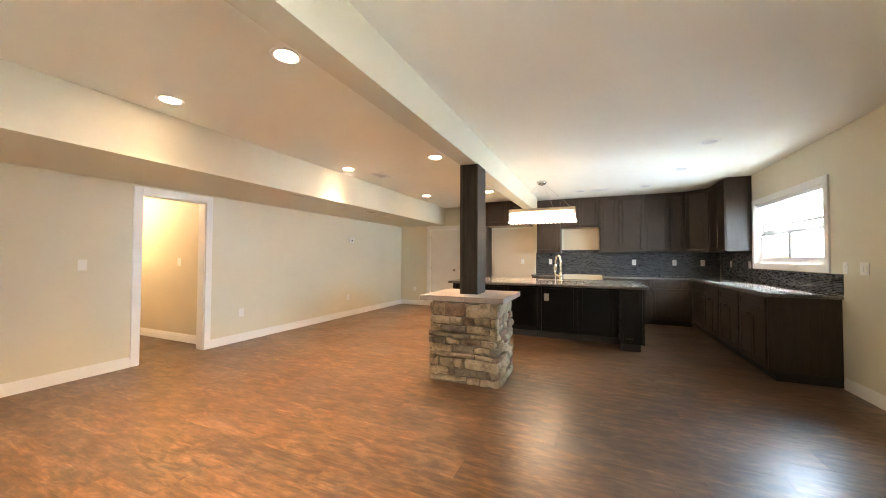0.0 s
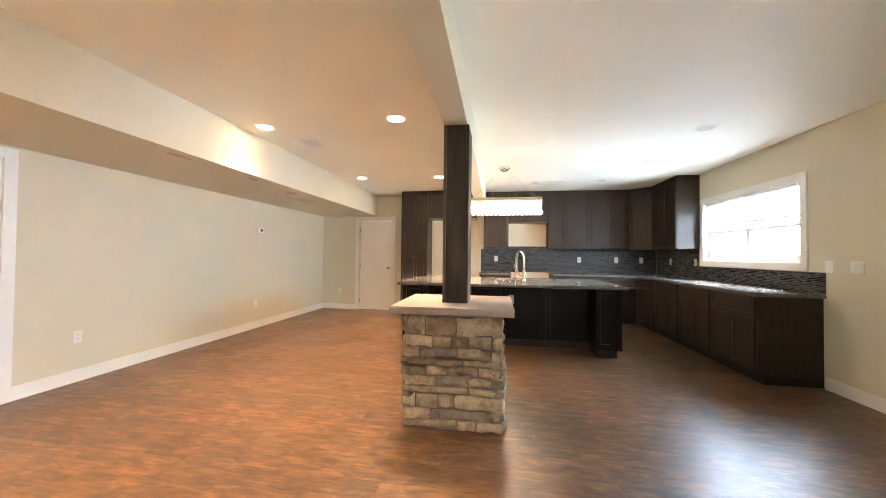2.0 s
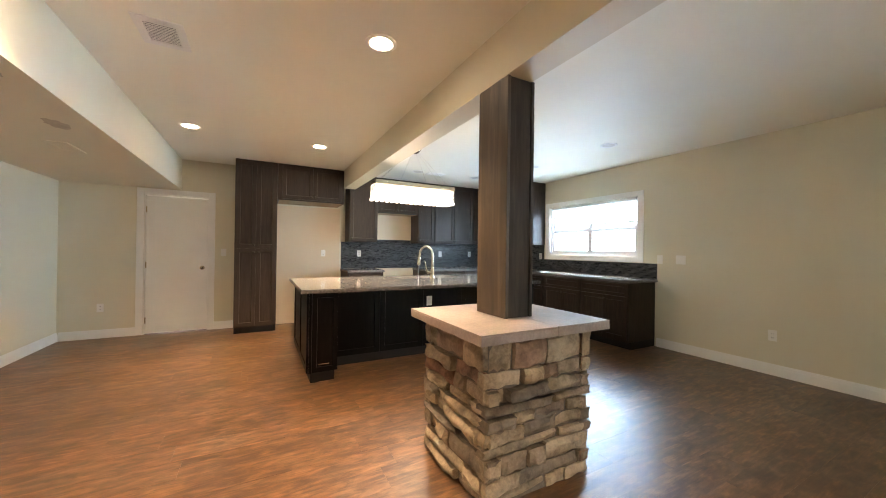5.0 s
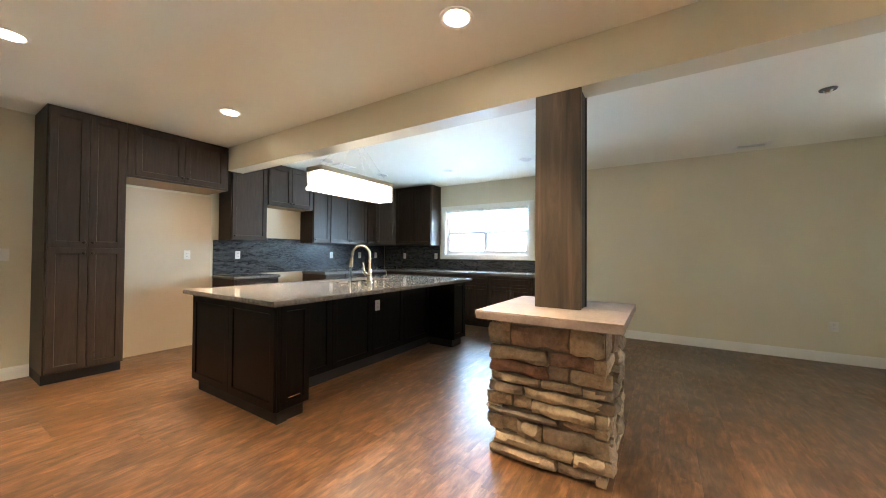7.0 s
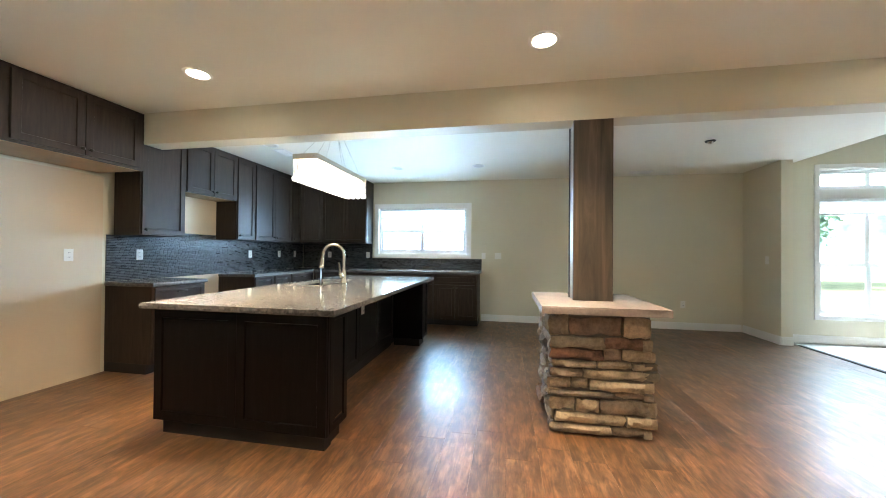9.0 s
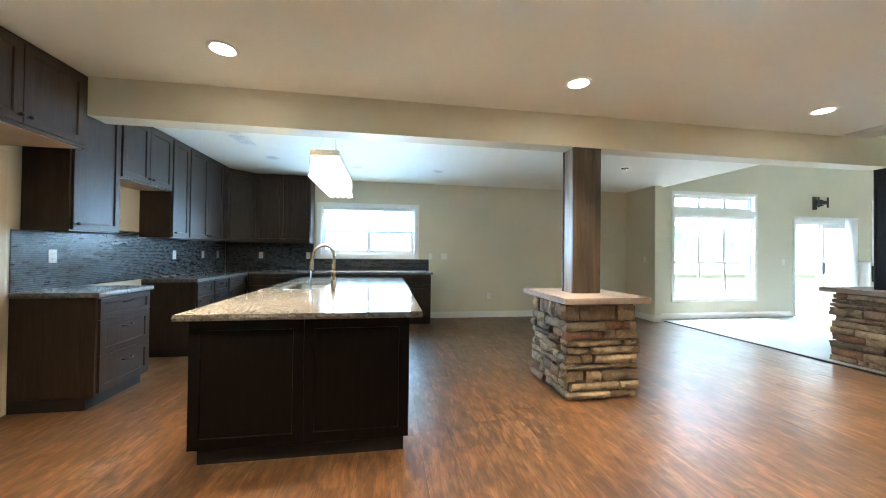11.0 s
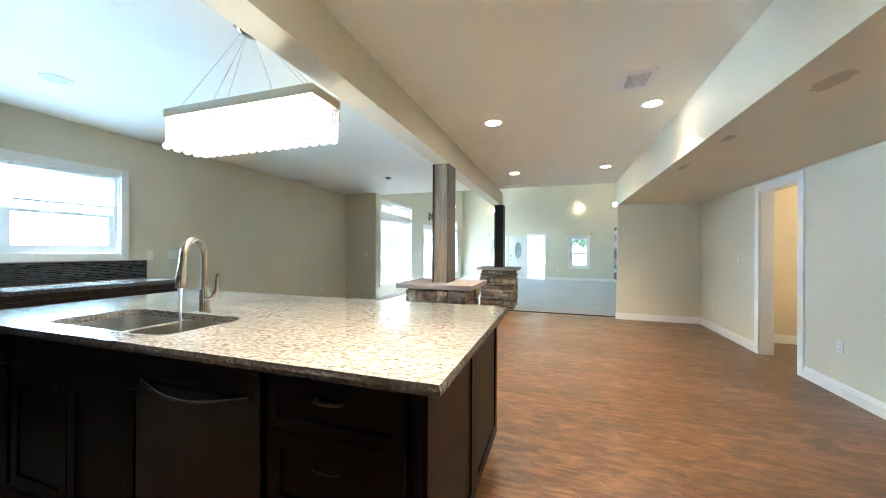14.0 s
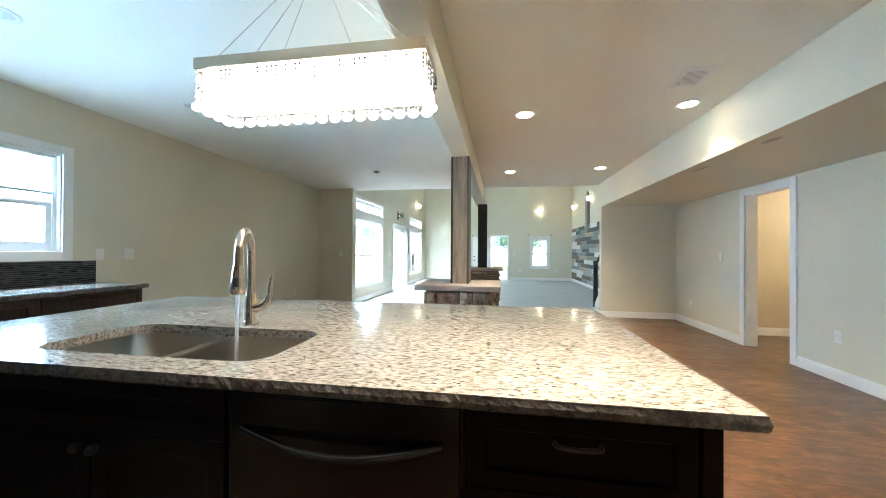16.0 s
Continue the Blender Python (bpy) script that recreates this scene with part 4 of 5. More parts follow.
# ---- sink and faucet ----
sink = thing("kitchen_sink", (-0.145, 5.85, 0.70), "stainless steel double-bowl sink set under the granite", "sink")


def bowl(x0, x1, y0, y1, depth):
    bm = bmesh.new()
    rings = []
    for inset, z, r in ((-0.012, 0.884, 0.085), (0.0, 0.884, 0.08), (0.004, 0.84, 0.08), (0.012, 0.884 - depth + 0.03, 0.08), (0.04, 0.884 - depth, 0.06), (0.14, 0.884 - depth - 0.004, 0.02)):
        rings.append([bm.verts.new((x, y, z)) for x, y in rounded(x0 + inset, x1 - inset, y0 + inset, y1 - inset, r, 5)])
    for a, b in zip(rings, rings[1:]):
        for i in range(len(a)):
            bm.faces.new((a[i], a[(i + 1) % len(a)], b[(i + 1) % len(a)], b[i]))
    bm.faces.new(rings[-1])
    return bm


SY0, SY1 = SINK[2] - 0.012, SINK[3] + 0.012
for x0, x1 in ((SINK[0] - 0.012, -0.165), (-0.135, SINK[1] + 0.012)):
    b = part("bowl", bowl(x0, x1, SY0, SY1, 0.19), STEEL, sink, smooth=True)
    bm = bmesh.new()
    tube(bm, ((x0 + x1) / 2, 5.85, 0.688), ((x0 + x1) / 2, 5.85, 0.694), 0.042, 0.038, 20)
    part("drain", bm, CHROME, b, "round drain", smooth=True)
part("divider", boxes((-0.168, -0.132, SY0, SY1, 0.872, 0.8835), bevel=0.004), STEEL, sink)

FX, FY = -0.185, 5.575
fau = thing("kitchen_faucet", (FX, FY, 0.922), "brushed nickel gooseneck faucet with a pull-down head", "faucet")
def spout(d, z):
    """A place on the swivelled spout, d out from the body's axis."""
    return (FX - 0.447 * d, FY + 0.894 * d, z)


bm = bmesh.new()
sweep(bm, [(FX, FY, 0.922), (FX, FY, 0.932), (FX, FY, 0.94), (FX, FY, 0.99), (FX, FY, 1.05), (FX, FY, 1.075)], [0.034, 0.034, 0.029, 0.028, 0.026, 0.019], 20)
part("base", bm, NICKEL, fau, smooth=True)
bm = bmesh.new()
R = 0.112
path = [(FX, FY, 1.06), (FX, FY, 1.16), (FX, FY, 1.22)] + [spout(R - R * math.cos(a), 1.24 + R * math.sin(a)) for a in [math.pi * i / 14 for i in range(1, 14)]] + [spout(2 * R, 1.225), spout(2 * R + 0.004, 1.20)]
sweep(bm, path, [0.017] * len(path), 16)
part("neck", bm, NICKEL, fau, smooth=True)
bm = bmesh.new()
hd = 2 * R + 0.004
sweep(bm, [spout(hd, 1.205), spout(hd + 0.002, 1.19), spout(hd + 0.006, 1.15), spout(hd + 0.01, 1.105), spout(hd + 0.011, 1.09)], [0.018, 0.021, 0.025, 0.028, 0.025], 18)
head = part("spray_head", bm, NICKEL, fau, smooth=True)
bx, by, bz = spout(hd + 0.03, 1.14)
part("button", boxes((bx - 0.008, bx + 0.008, by - 0.006, by + 0.006, bz - 0.018, bz + 0.018), bevel=0.002), IRON, head, "black button")
bm = bmesh.new()
sweep(bm, [(FX - 0.02, FY, 1.0), (FX - 0.062, FY, 1.008), (FX - 0.083, FY, 1.026), (FX - 0.097, FY, 1.07), (FX - 0.104, FY + 0.002, 1.13), (FX - 0.112, FY + 0.004, 1.155)], [0.021, 0.022, 0.019, 0.011, 0.009, 0.006], 12)
part("handle", bm, NICKEL, fau, smooth=True)
bm = bmesh.new()
sweep(bm, [spout(hd + 0.011, 1.092), spout(hd + 0.013, 1.03), spout(hd + 0.015, 0.95), spout(hd + 0.016, 0.85), spout(hd + 0.016, 0.70)], [0.009, 0.007, 0.0065, 0.0065, 0.008], 10)
stream = thing("water_stream", spout(hd, 0.69), "thin stream of clear water running into the sink", "water")
part("stream", bm, WATER, stream, smooth=True)

for o in (sink, fau, stream):           # all stand on the island's top
    o.location.z += IT - 0.922

# ---- crystal pendant ----
CX0, CX1, CY0, CY1, CZ = -1.03, 0.055, 5.42, 5.66, 2.125
cx, cy = (CX0 + CX1) / 2, (CY0 + CY1) / 2
lampo = thing("crystal_chandelier", (cx, cy, 1.87), "lit rectangular crystal chandelier with a nickel frame over the island", "chandelier")
bm = boxes((CX0, CX1, CY0, CY0 + 0.012, CZ - 0.05, CZ), (CX0, CX1, CY1 - 0.012, CY1, CZ - 0.05, CZ), (CX0, CX0 + 0.012, CY0 + 0.012, CY1 - 0.012, CZ - 0.05, CZ), (CX1 - 0.012, CX1, CY0 + 0.012, CY1 - 0.012, CZ - 0.05, CZ),
           (CX0 + 0.012, CX1 - 0.012, CY0 + 0.012, CY1 - 0.012, CZ - 0.02, CZ - 0.012))
part("frame", bm, NICKEL, lampo, "brushed nickel top frame")
bm = bmesh.new()
tube(bm, (cx, cy, ZC - 0.025), (cx, cy, ZC - 0.001), 0.085, 0.085, 28)
ball(bm, (cx, cy, ZC - 0.03), 0.075, (1, 1, 0.55), 24, 12)
part("canopy", bm, CHROME, lampo, "polished chrome ceiling canopy", smooth=True)
for x, y in ((CX0 + 0.06, CY1 - 0.04), (CX0 + 0.06, CY0 + 0.04), (CX1 - 0.06, CY0 + 0.04), (CX1 - 0.06, CY1 - 0.04), (cx - 0.2, cy), (cx + 0.2, cy)):
    bm = bmesh.new()
    tube(bm, (cx + (x - cx) * 0.1, cy + (y - cy) * 0.2, ZC - 0.05), (x, y, CZ - 0.004), 0.0014, seg=6)
    part("cable", bm, STEEL, lampo)
rp = random.Random(4)
loop = []
for a, b, n in (((CX0, CY0), (CX1, CY0), 48), ((CX1, CY0), (CX1, CY1), 11), ((CX1, CY1), (CX0, CY1), 48), ((CX0, CY1), (CX0, CY0), 11)):
    loop += [(a[0] + (b[0] - a[0]) * (i + 0.5) / n, a[1] + (b[1] - a[1]) * (i + 0.5) / n) for i in range(n)]
verts, faces = [], []
org = ORG[lampo.name]


def bead(x, y, z, r, h):
    k = len(verts)
    a0 = rp.uniform(0, 1.5)
    verts.append((x - org.x, y - org.y, z + h - org.z))
    verts.extend((x + r * math.cos(a0 + i * math.pi / 2) - org.x, y + r * math.sin(a0 + i * math.pi / 2) - org.y, z - org.z) for i in range(4))
    verts.append((x - org.x, y - org.y, z - h - org.z))
    for i in range(4):
        faces.append((k, k + 1 + i, k + 1 + (i + 1) % 4))
        faces.append((k + 5, k + 1 + (i + 1) % 4, k + 1 + i))


for i, (x, y) in enumerate(loop):
    x, y = cx + (x - cx) * 0.985, cy + (y - cy) * 0.94
    z = CZ - 0.06
    while z > 1.905:
        bead(x + rp.uniform(-0.002, 0.002), y + rp.uniform(-0.002, 0.002), z, 0.0105, 0.0125)
        z -= 0.0225
me = bpy.data.meshes.new("crystal_fringe")
me.from_pydata(verts, [], faces)
me.materials.append(CRYSTAL)
o = new("crystal_fringe", me)
o.parent = lampo
tagged(o, "hanging strands of clear cut beads", kind="stuff")
verts, faces = [], []
for x, y in loop:
    if rp.random() < 0.4:
        z = CZ - 0.07
        for k in range(rp.randint(2, 5)):
            bead(cx + (x - cx) * 1.004, cy + (y - cy) * 1.01, z, 0.0058, 0.0098)
            z -= 0.019
me = bpy.data.meshes.new("bead_curtain")
me.from_pydata(verts, [], faces)
me.materials.append(SMOKY)
o = new("bead_curtain", me)
o.parent = lampo
tagged(o, "short strings of dark faceted beads", kind="stuff")
bm = bmesh.new()
ball(bm, (0, 0, 0), 0.027, (1, 0.8, 0.8), 12, 8)
drop_mesh = mesh_of("crystal_drop", bm, DROPS, smooth=True)
for x, y in loop[1::3]:
    o = new("crystal_drop", drop_mesh)
    o.parent = lampo
    o.location = Vector((cx + (x - cx) * 0.985, cy + (y - cy) * 0.94, 1.905)) - org
part("light_panel", boxes((CX0 + 0.04, CX1 - 0.04, CY0 + 0.04, CY1 - 0.04, 1.93, CZ - 0.056)), BULBS, lampo, "glowing inner lamp row")

# ---- ceiling fittings ----
def can(x, y, lit):
    ob = thing("recessed_light", (x, y, ZC), "lit recessed ceiling light with a white ring" if lit else "unlit recessed ceiling light with a white ring", "ceiling light", "recessed ceiling lights")
    bm = bmesh.new()
    n = 28
    prof = [(0.098, 0.0), (0.098, -0.004), (0.09, -0.008), (0.076, -0.006), (0.07, -0.0025)]
    rings = [[bm.verts.new((x + r * math.cos(2 * math.pi * i / n), y + r * math.sin(2 * math.pi * i / n), ZC + z)) for i in range(n)] for r, z in prof]
    for a, b in zip(rings, rings[1:]):
        for i in range(n):
            bm.faces.new((a[i], a[(i + 1) % n], b[(i + 1) % n], b[i]))
    part("ring", bm, TRIM, ob, smooth=True)
    bm = bmesh.new()
    tube(bm, (x, y, ZC - 0.0035), (x, y, ZC - 0.0005), 0.071, seg=28)
    part("lens", bm, CANGLOW if lit else CANOFF, ob, "glowing lens" if lit else "dull lens")


for x, y in CANS:
    can(x, y, True)
for x, y in ((1.53, 4.2), (1.515, 5.5), (1.2, 6.65), (0.09, 6.73)):
    can(x, y, False)


def vent(x, y, z, w, d, label, material=TRIM, half=0.0055, rim=0.025):
    ob = thing("ceiling_vent", (x, y, z), label, "vent")
    a, b, c, e = x - w / 2, x + w / 2, y - d / 2, y + d / 2
    part("frame", boxes((a, b, c, c + rim, z - 0.008, z), (a, b, e - rim, e, z - 0.008, z), (a, a + rim, c + rim, e - rim, z - 0.008, z), (b - rim, b, c + rim, e - rim, z - 0.008, z), bevel=0.002), material, ob)
    part("backing", boxes((a + rim, b - rim, c + rim, e - rim, z - 0.002, z - 0.0005)), SLOT, ob)
    n = int((d - 2 * rim) / 0.018)
    for i in range(n):
        yy = c + rim + (d - 2 * rim) * (i + 0.5) / n
        part("slat", boxes((a + rim, b - rim, yy - half, yy + half, z - 0.0075, z - 0.003)), material, ob)


vent(-2.79, 4.11, ZC, 0.25, 0.32, "white ceiling vent with dark open louvres", half=0.0032, rim=0.045)
vent(0.43, 6.75, ZC, 0.32, 0.18, "white ceiling vent in the kitchen")
vent(2.32, 1.62, ZC, 0.20, 0.34, "white ceiling vent near the east wall")
vent(-1.2, 0.03, ZC, 0.30, 0.18, "white ceiling vent by the beam")
vent(-3.75, 5.6, SOF, 0.16, 0.36, "painted vent under the drop", WALL)
ob = thing("smoke_detector", (0.74, 1.41, ZC), "small dark round ceiling mount", "detector")
bm = bmesh.new()
tube(bm, (0.74, 1.41, ZC - 0.012), (0.74, 1.41, ZC), 0.05, 0.055, 24)
part("base", bm, IRON, ob, smooth=True)
bm = bmesh.new()
tube(bm, (0.74, 1.41, ZC - 0.03), (0.74, 1.41, ZC - 0.0125), 0.018, 0.03, 16)
part("stem", bm, CHROME, ob, smooth=True)
# bare patches under the drop
for k, (x, y, w, d) in enumerate(((-3.52, 4.85, 0.13, 0.26), (-3.44, 3.95, 0.09, 0.2), (-3.43, 3.0, 0.08, 0.3))):
    ob = thing("plaster_patch", (x, y, SOF), "unpainted brown plaster patch under the drop", "patch", "plaster patches")
    bm = bmesh.new()
    rr = random.Random(k)
    n = 22
    vs = [bm.verts.new((x + w / 2 * math.cos(2 * math.pi * i / n) * rr.uniform(0.7, 1.1), y + d / 2 * math.sin(2 * math.pi * i / n) * rr.uniform(0.75, 1.05), SOF - 0.0012)) for i in range(n)]
    f = bm.faces.new(vs)
    r = bmesh.ops.extrude_face_region(bm, geom=[f])
    bmesh.ops.translate(bm, verts=[v for v in r["geom"] if isinstance(v, bmesh.types.BMVert)], vec=(0, 0, -0.0012))
    part("patch", bm, PATCH, ob)

# ---- plates on walls ----
def wall_frame(axis, at, side, u, z):
    """x along the wall, -y out of it."""
    if axis == 'y':
        rot = 0 if side < 0 else 180
        return Matrix.Translation((u, at, z)) @ Matrix.Rotation(radians(rot), 4, 'Z')
    rot = -90 if side < 0 else 90
    return Matrix.Translation((at, u, z)) @ Matrix.Rotation(radians(rot), 4, 'Z')


def plate(kind, axis, at, side, u, z, gangs=1, label=""):
    m = wall_frame(axis, at, side, u, z)
    w = 0.072 + 0.046 * (gangs - 1)
    ob = thing("wall_outlet" if kind == 'o' else "light_switch", m @ Vector((0, 0, 0)), label or ("white wall outlet with a plate" if kind == 'o' else "white light switch with a plate"),
               "outlet" if kind == 'o' else "switch", "wall plates")
    part("plate", boxes((-w / 2, w / 2, -0.006, -0.0005, -0.058, 0.058), m=m, bevel=0.002), PLATE, ob)
    for g in range(gangs):
        c = (g - (gangs - 1) / 2) * 0.046
        if kind == 'o':
            for dz in (-0.022, 0.022):
                s = part("socket", boxes((c - 0.017, c + 0.017, -0.0085, -0.0062, dz - 0.014, dz + 0.014), m=m, bevel=0.001), PLATE, ob)
                part("slot", boxes((c - 0.008, c - 0.005, -0.009, -0.0086, dz - 0.005, dz + 0.006), (c + 0.005, c + 0.008, -0.009, -0.0086, dz - 0.005, dz + 0.006), m=m), SLOT, s)
        else:
            part("rocker", boxes((c - 0.015, c + 0.015, -0.0095, -0.0062, -0.032, 0.032), m=m, bevel=0.0015), PLATE, ob)


plate('s', 'x', XE, -1, 3.915, 1.197, 2)
plate('s', 'x', XE, -1, 4.18, 1.195)
plate('o', 'x', XE, -1, 3.0, 0.42)
plate('o', 'x', XE, -1, 0.85, 0.42)
plate('s', 'x', XW, 1, 1.28, 1.19)
plate('o', 'x', XW, 1, 0.46, 0.38)
plate('o', 'x', XW, 1, 3.08, 0.435)
plate('o', 'x', XW, 1, 5.58, 0.41)
plate('o', 'y', YN, -1, -4.18, 0.42)
plate('s', 'y', YN, -1, -2.745, 1.2)
plate('o', 'y', YN - 0.004, -1, -1.24, 1.2, label="bare wall outlet in the refrigerator niche")
for u in (-0.6, 1.11, 1.835, 2.31):
    plate('o', 'y', YN - 0.0085, -1, u, 1.2)
for u in (7.25, 6.44):
    plate('o', 'x', XE - 0.0085, -1, u, 1.19)
plate('s', 'y', -0.03, 1, 2.06, 1.18)
plate('o', 'y', BYP - 0.0005, -1, -0.38, 0.655, label="white outlet on the island's back panel")
plate('s', 'y', 2.70, -1, -5.5, 1.2)
plate('s', 'y', GY, 1, -1.98, 1.12)
for u in (-2.25, -3.8, 1.2):
    plate('o', 'y', GY, 1, u, 0.42)
plate('s', 'x', GX, -1, -3.25, 1.15)
m = wall_frame('x', XW, 1, 5.66, 1.657)
th = thing("thermostat", m @ Vector((0, 0, 0)), "white thermostat with a dark display", "thermostat")
part("case", boxes((-0.07, 0.07, -0.02, -0.0005, -0.045, 0.045), m=m, bevel=0.004), PLATE, th)
part("display", boxes((-0.01, 0.045, -0.0215, -0.0202, -0.022, 0.022), m=m), SLOT, th, "dark display")

# ---- north door ----
def panel_door(name, label, m, w, h, t=0.04, panels=True):
    """A leaf from x = 0 (hinges) to w, its face at y = 0, thickness behind."""
    ob = thing(name, m @ Vector((w / 2, t / 2, 0)), label, "door")
    leaf = part("leaf", boxes((0.002, w - 0.002, 0, t, 0.008, h), m=m, bevel=0.002), TRIM, ob)
    for z in (0.2, h / 2, h - 0.2):
        part("hinge", boxes((-0.004, 0.012, -0.006, -0.0005, z - 0.045, z + 0.045), m=m), NICKEL, ob, "nickel hinge")
    bm = bmesh.new()
    tube(bm, m @ Vector((w - 0.065, -0.0005, 0.96)), m @ Vector((w - 0.065, -0.01, 0.96)), 0.032, 0.03, 20)
    tube(bm, m @ Vector((w - 0.065, -0.01, 0.96)), m @ Vector((w - 0.065, -0.04, 0.96)), 0.011, 0.011, 14)
    ball(bm, m @ Vector((w - 0.065, -0.055, 0.96)), 0.027)
    part("door_knob", bm, NICKEL, ob, "brushed nickel knob", smooth=True)
    return ob


m = Matrix.Translation((NDOOR[0] + 0.013, YN + 0.02, 0))
panel_door("white_door", "closed flat white door with a nickel knob", m, NDOOR[1] - NDOOR[0] - 0.026, 2.02)

# ---- shades and blinds ----
def cloth():
    mm, nt, b = nodes_of("sunlit_shade_cloth")
    tr = nt.nodes.new("ShaderNodeBsdfTranslucent")
    tr.inputs["Color"].default_value = (0.85, 0.87, 0.88, 1)
    b.inputs["Base Color"].default_value = (0.80, 0.81, 0.82, 1)
    b.inputs["Roughness"].default_value = 0.8
    mx = nt.nodes.new("ShaderNodeMixShader")
    mx.inputs[0].default_value = 0.5
    nt.links.new(b.outputs[0], mx.inputs[1])
    nt.links.new(tr.outputs[0], mx.inputs[2])
    nt.links.new(mx.outputs[0], nt.nodes["Material Output"].inputs["Surface"])
    return mm


CLOTH = cloth()


def shade(axis, at, u0, u1, z0, z1, label, pleats=8):
    """A cellular shade: a head rail, pleated cloth, a bottom rail."""
    ob = thing("window_shade", (at, (u0 + u1) / 2, z0) if axis == 'x' else ((u0 + u1) / 2, at, z0), label, "shade", "window shades")

    def b(d, e, z, y):
        return (at + d, at + e, u0, u1, z, y) if axis == 'x' else (u0, u1, at + d, at + e, z, y)
    part("head_rail", boxes(b(-0.02, 0.02, z1 - 0.035, z1), bevel=0.004), VINYL, ob)
    part("bottom_rail", boxes(b(-0.012, 0.012, z0, z0 + 0.022), bevel=0.004), VINYL, ob)
    bm = bmesh.new()
    n = pleats * 2
    rows = []
    for i in range(n + 1):
        z = z0 + 0.022 + (z1 - 0.035 - z0 - 0.022) * i / n
        d = 0.008 if i % 2 else -0.006
        rows.append([bm.verts.new((at + d, u, z) if axis == 'x' else (u, at + d, z)) for u in (u0, u1)])
    for p, q in zip(rows, rows[1:]):
        bm.faces.new((p[0], p[1], q[1], q[0]))
    part("cloth", bm, CLOTH, ob)


ym = (KWIN[0] + KWIN[1]) / 2
shade('x', XE + 0.022, KWIN[0] + 0.05, ym - 0.01, 1.73, KWIN[3] - 0.014, "white cellular shade pulled half down", 10)
shade('x', XE + 0.022, ym + 0.01, KWIN[1] - 0.05, 1.90, KWIN[3] - 0.014, "white cellular shade pulled a little down", 5)
for g in (GWIN[0], GWIN[3]):
    shade('x', GX + 0.03, g[0] + 0.02, g[1] - 0.02, g[3] - 0.24, g[3] - 0.014, "white blind raised to a thick stack", 9)
for g in FWIN[:2]:
    shade('y', GY - 0.03, g[0] + 0.015, g[1] - 0.015, g[3] - 0.13, g[3] - 0.014, "white blind raised to a stack", 5)

# curtain hooks above the far windows
for g in FWIN[:2]:
    for u in (g[0] - 0.13, g[1] + 0.13):
        ob = thing("curtain_bracket", (u, GY, 1.98), "small black curtain rod bracket", "bracket", "curtain brackets")
        bm = boxes((u - 0.012, u + 0.012, GY + 0.0005, GY + 0.008, 1.95, 2.01))
        tube(bm, (u, GY + 0.008, 1.98), (u, GY + 0.06, 1.99), 0.006, seg=8)
        part("bracket", bm, IRON, ob)

# ---- glass door, half open ----
sl = thing("sliding_door", (GX + 0.08, -4.3, 0), "white-framed sliding glass door standing open", "door")
y0, y1 = GWIN[2][0] + 0.013, GWIN[2][1] - 0.013
part("frame", boxes((GX + 0.03, GX + 0.13, y0, y0 + 0.04, 0.004, 2.005), (GX + 0.03, GX + 0.13, y1 - 0.04, y1, 0.004, 2.005), (GX + 0.03, GX + 0.13, y0 + 0.04, y1 - 0.04, 1.965, 2.005), (GX + 0.03, GX + 0.13, y0 + 0.04, y1 - 0.04, 0.004, 0.03)), VINYL, sl)
for i, (a, b, x) in enumerate(((y0 + 0.04, y0 + 0.70, GX + 0.05), (y0 + 0.07, y0 + 0.75, GX + 0.095))):
    lf = part("door_leaf", boxes((x, x + 0.03, a, a + 0.06, 0.035, 1.96), (x, x + 0.03, b - 0.06, b, 0.035, 1.96), (x, x + 0.03, a + 0.06, b - 0.06, 0.035, 0.12), (x, x + 0.03, a + 0.06, b - 0.06, 1.90, 1.96)), VINYL, sl)
    bm = boxes((x + 0.012, x + 0.018, a + 0.06, b - 0.06, 0.12, 1.90))
    p = part("pane", bm, GLASS, lf)
    p.visible_shadow = False
part("door_pull", boxes((GX + 0.025, GX + 0.05, y0 + 0.66, y0 + 0.685, 0.9, 1.15), bevel=0.004), IRON, sl, "black pull")
# folded vertical blind beside it
vb = thing("vertical_blind", (GX - 0.04, y0 + 0.05, 0.05), "stack of pale grey vertical blind slats", "blind")
part("head_rail", boxes((GX - 0.07, GX - 0.021, y0 - 0.1, y1 + 0.05, 2.085, 2.12)), VINYL, vb)
for i in range(9):
    part("slat", boxes((GX - 0.085, GX - 0.024, y0 - 0.05 + i * 0.03, y0 - 0.044 + i * 0.03, 0.05, 2.084)), SHADEM, vb)

# ---- front door, swung open ----
m = Matrix.Translation((-0.955, GY + 0.035, 0)) @ Matrix.Rotation(radians(8), 4, 'Z')
fd = thing("front_door", m @ Vector((0.4, 0, 0)), "white front door with an oval glass, standing open", "door")
leaf = part("leaf", boxes((0, 0.78, 0.0, 0.045, 0.012, 1.90), m=m, bevel=0.003), TRIM, fd)
bm = bmesh.new()
n = 36
for r, d in ((1.16, 0.060),):
    a = [bm.verts.new(m @ Vector((0.39 + 0.125 * math.cos(2 * math.pi * i / n), d - 0.0145, 1.27 + 0.36 * math.sin(2 * math.pi * i / n)))) for i in range(n)]
    b = [bm.verts.new(m @ Vector((0.39 + 0.155 * math.cos(2 * math.pi * i / n), d - 0.0145, 1.27 + 0.40 * math.sin(2 * math.pi * i / n)))) for i in range(n)]
    c = [bm.verts.new(m @ Vector((0.39 + 0.14 * math.cos(2 * math.pi * i / n), d + 0.004, 1.27 + 0.38 * math.sin(2 * math.pi * i / n)))) for i in range(n)]
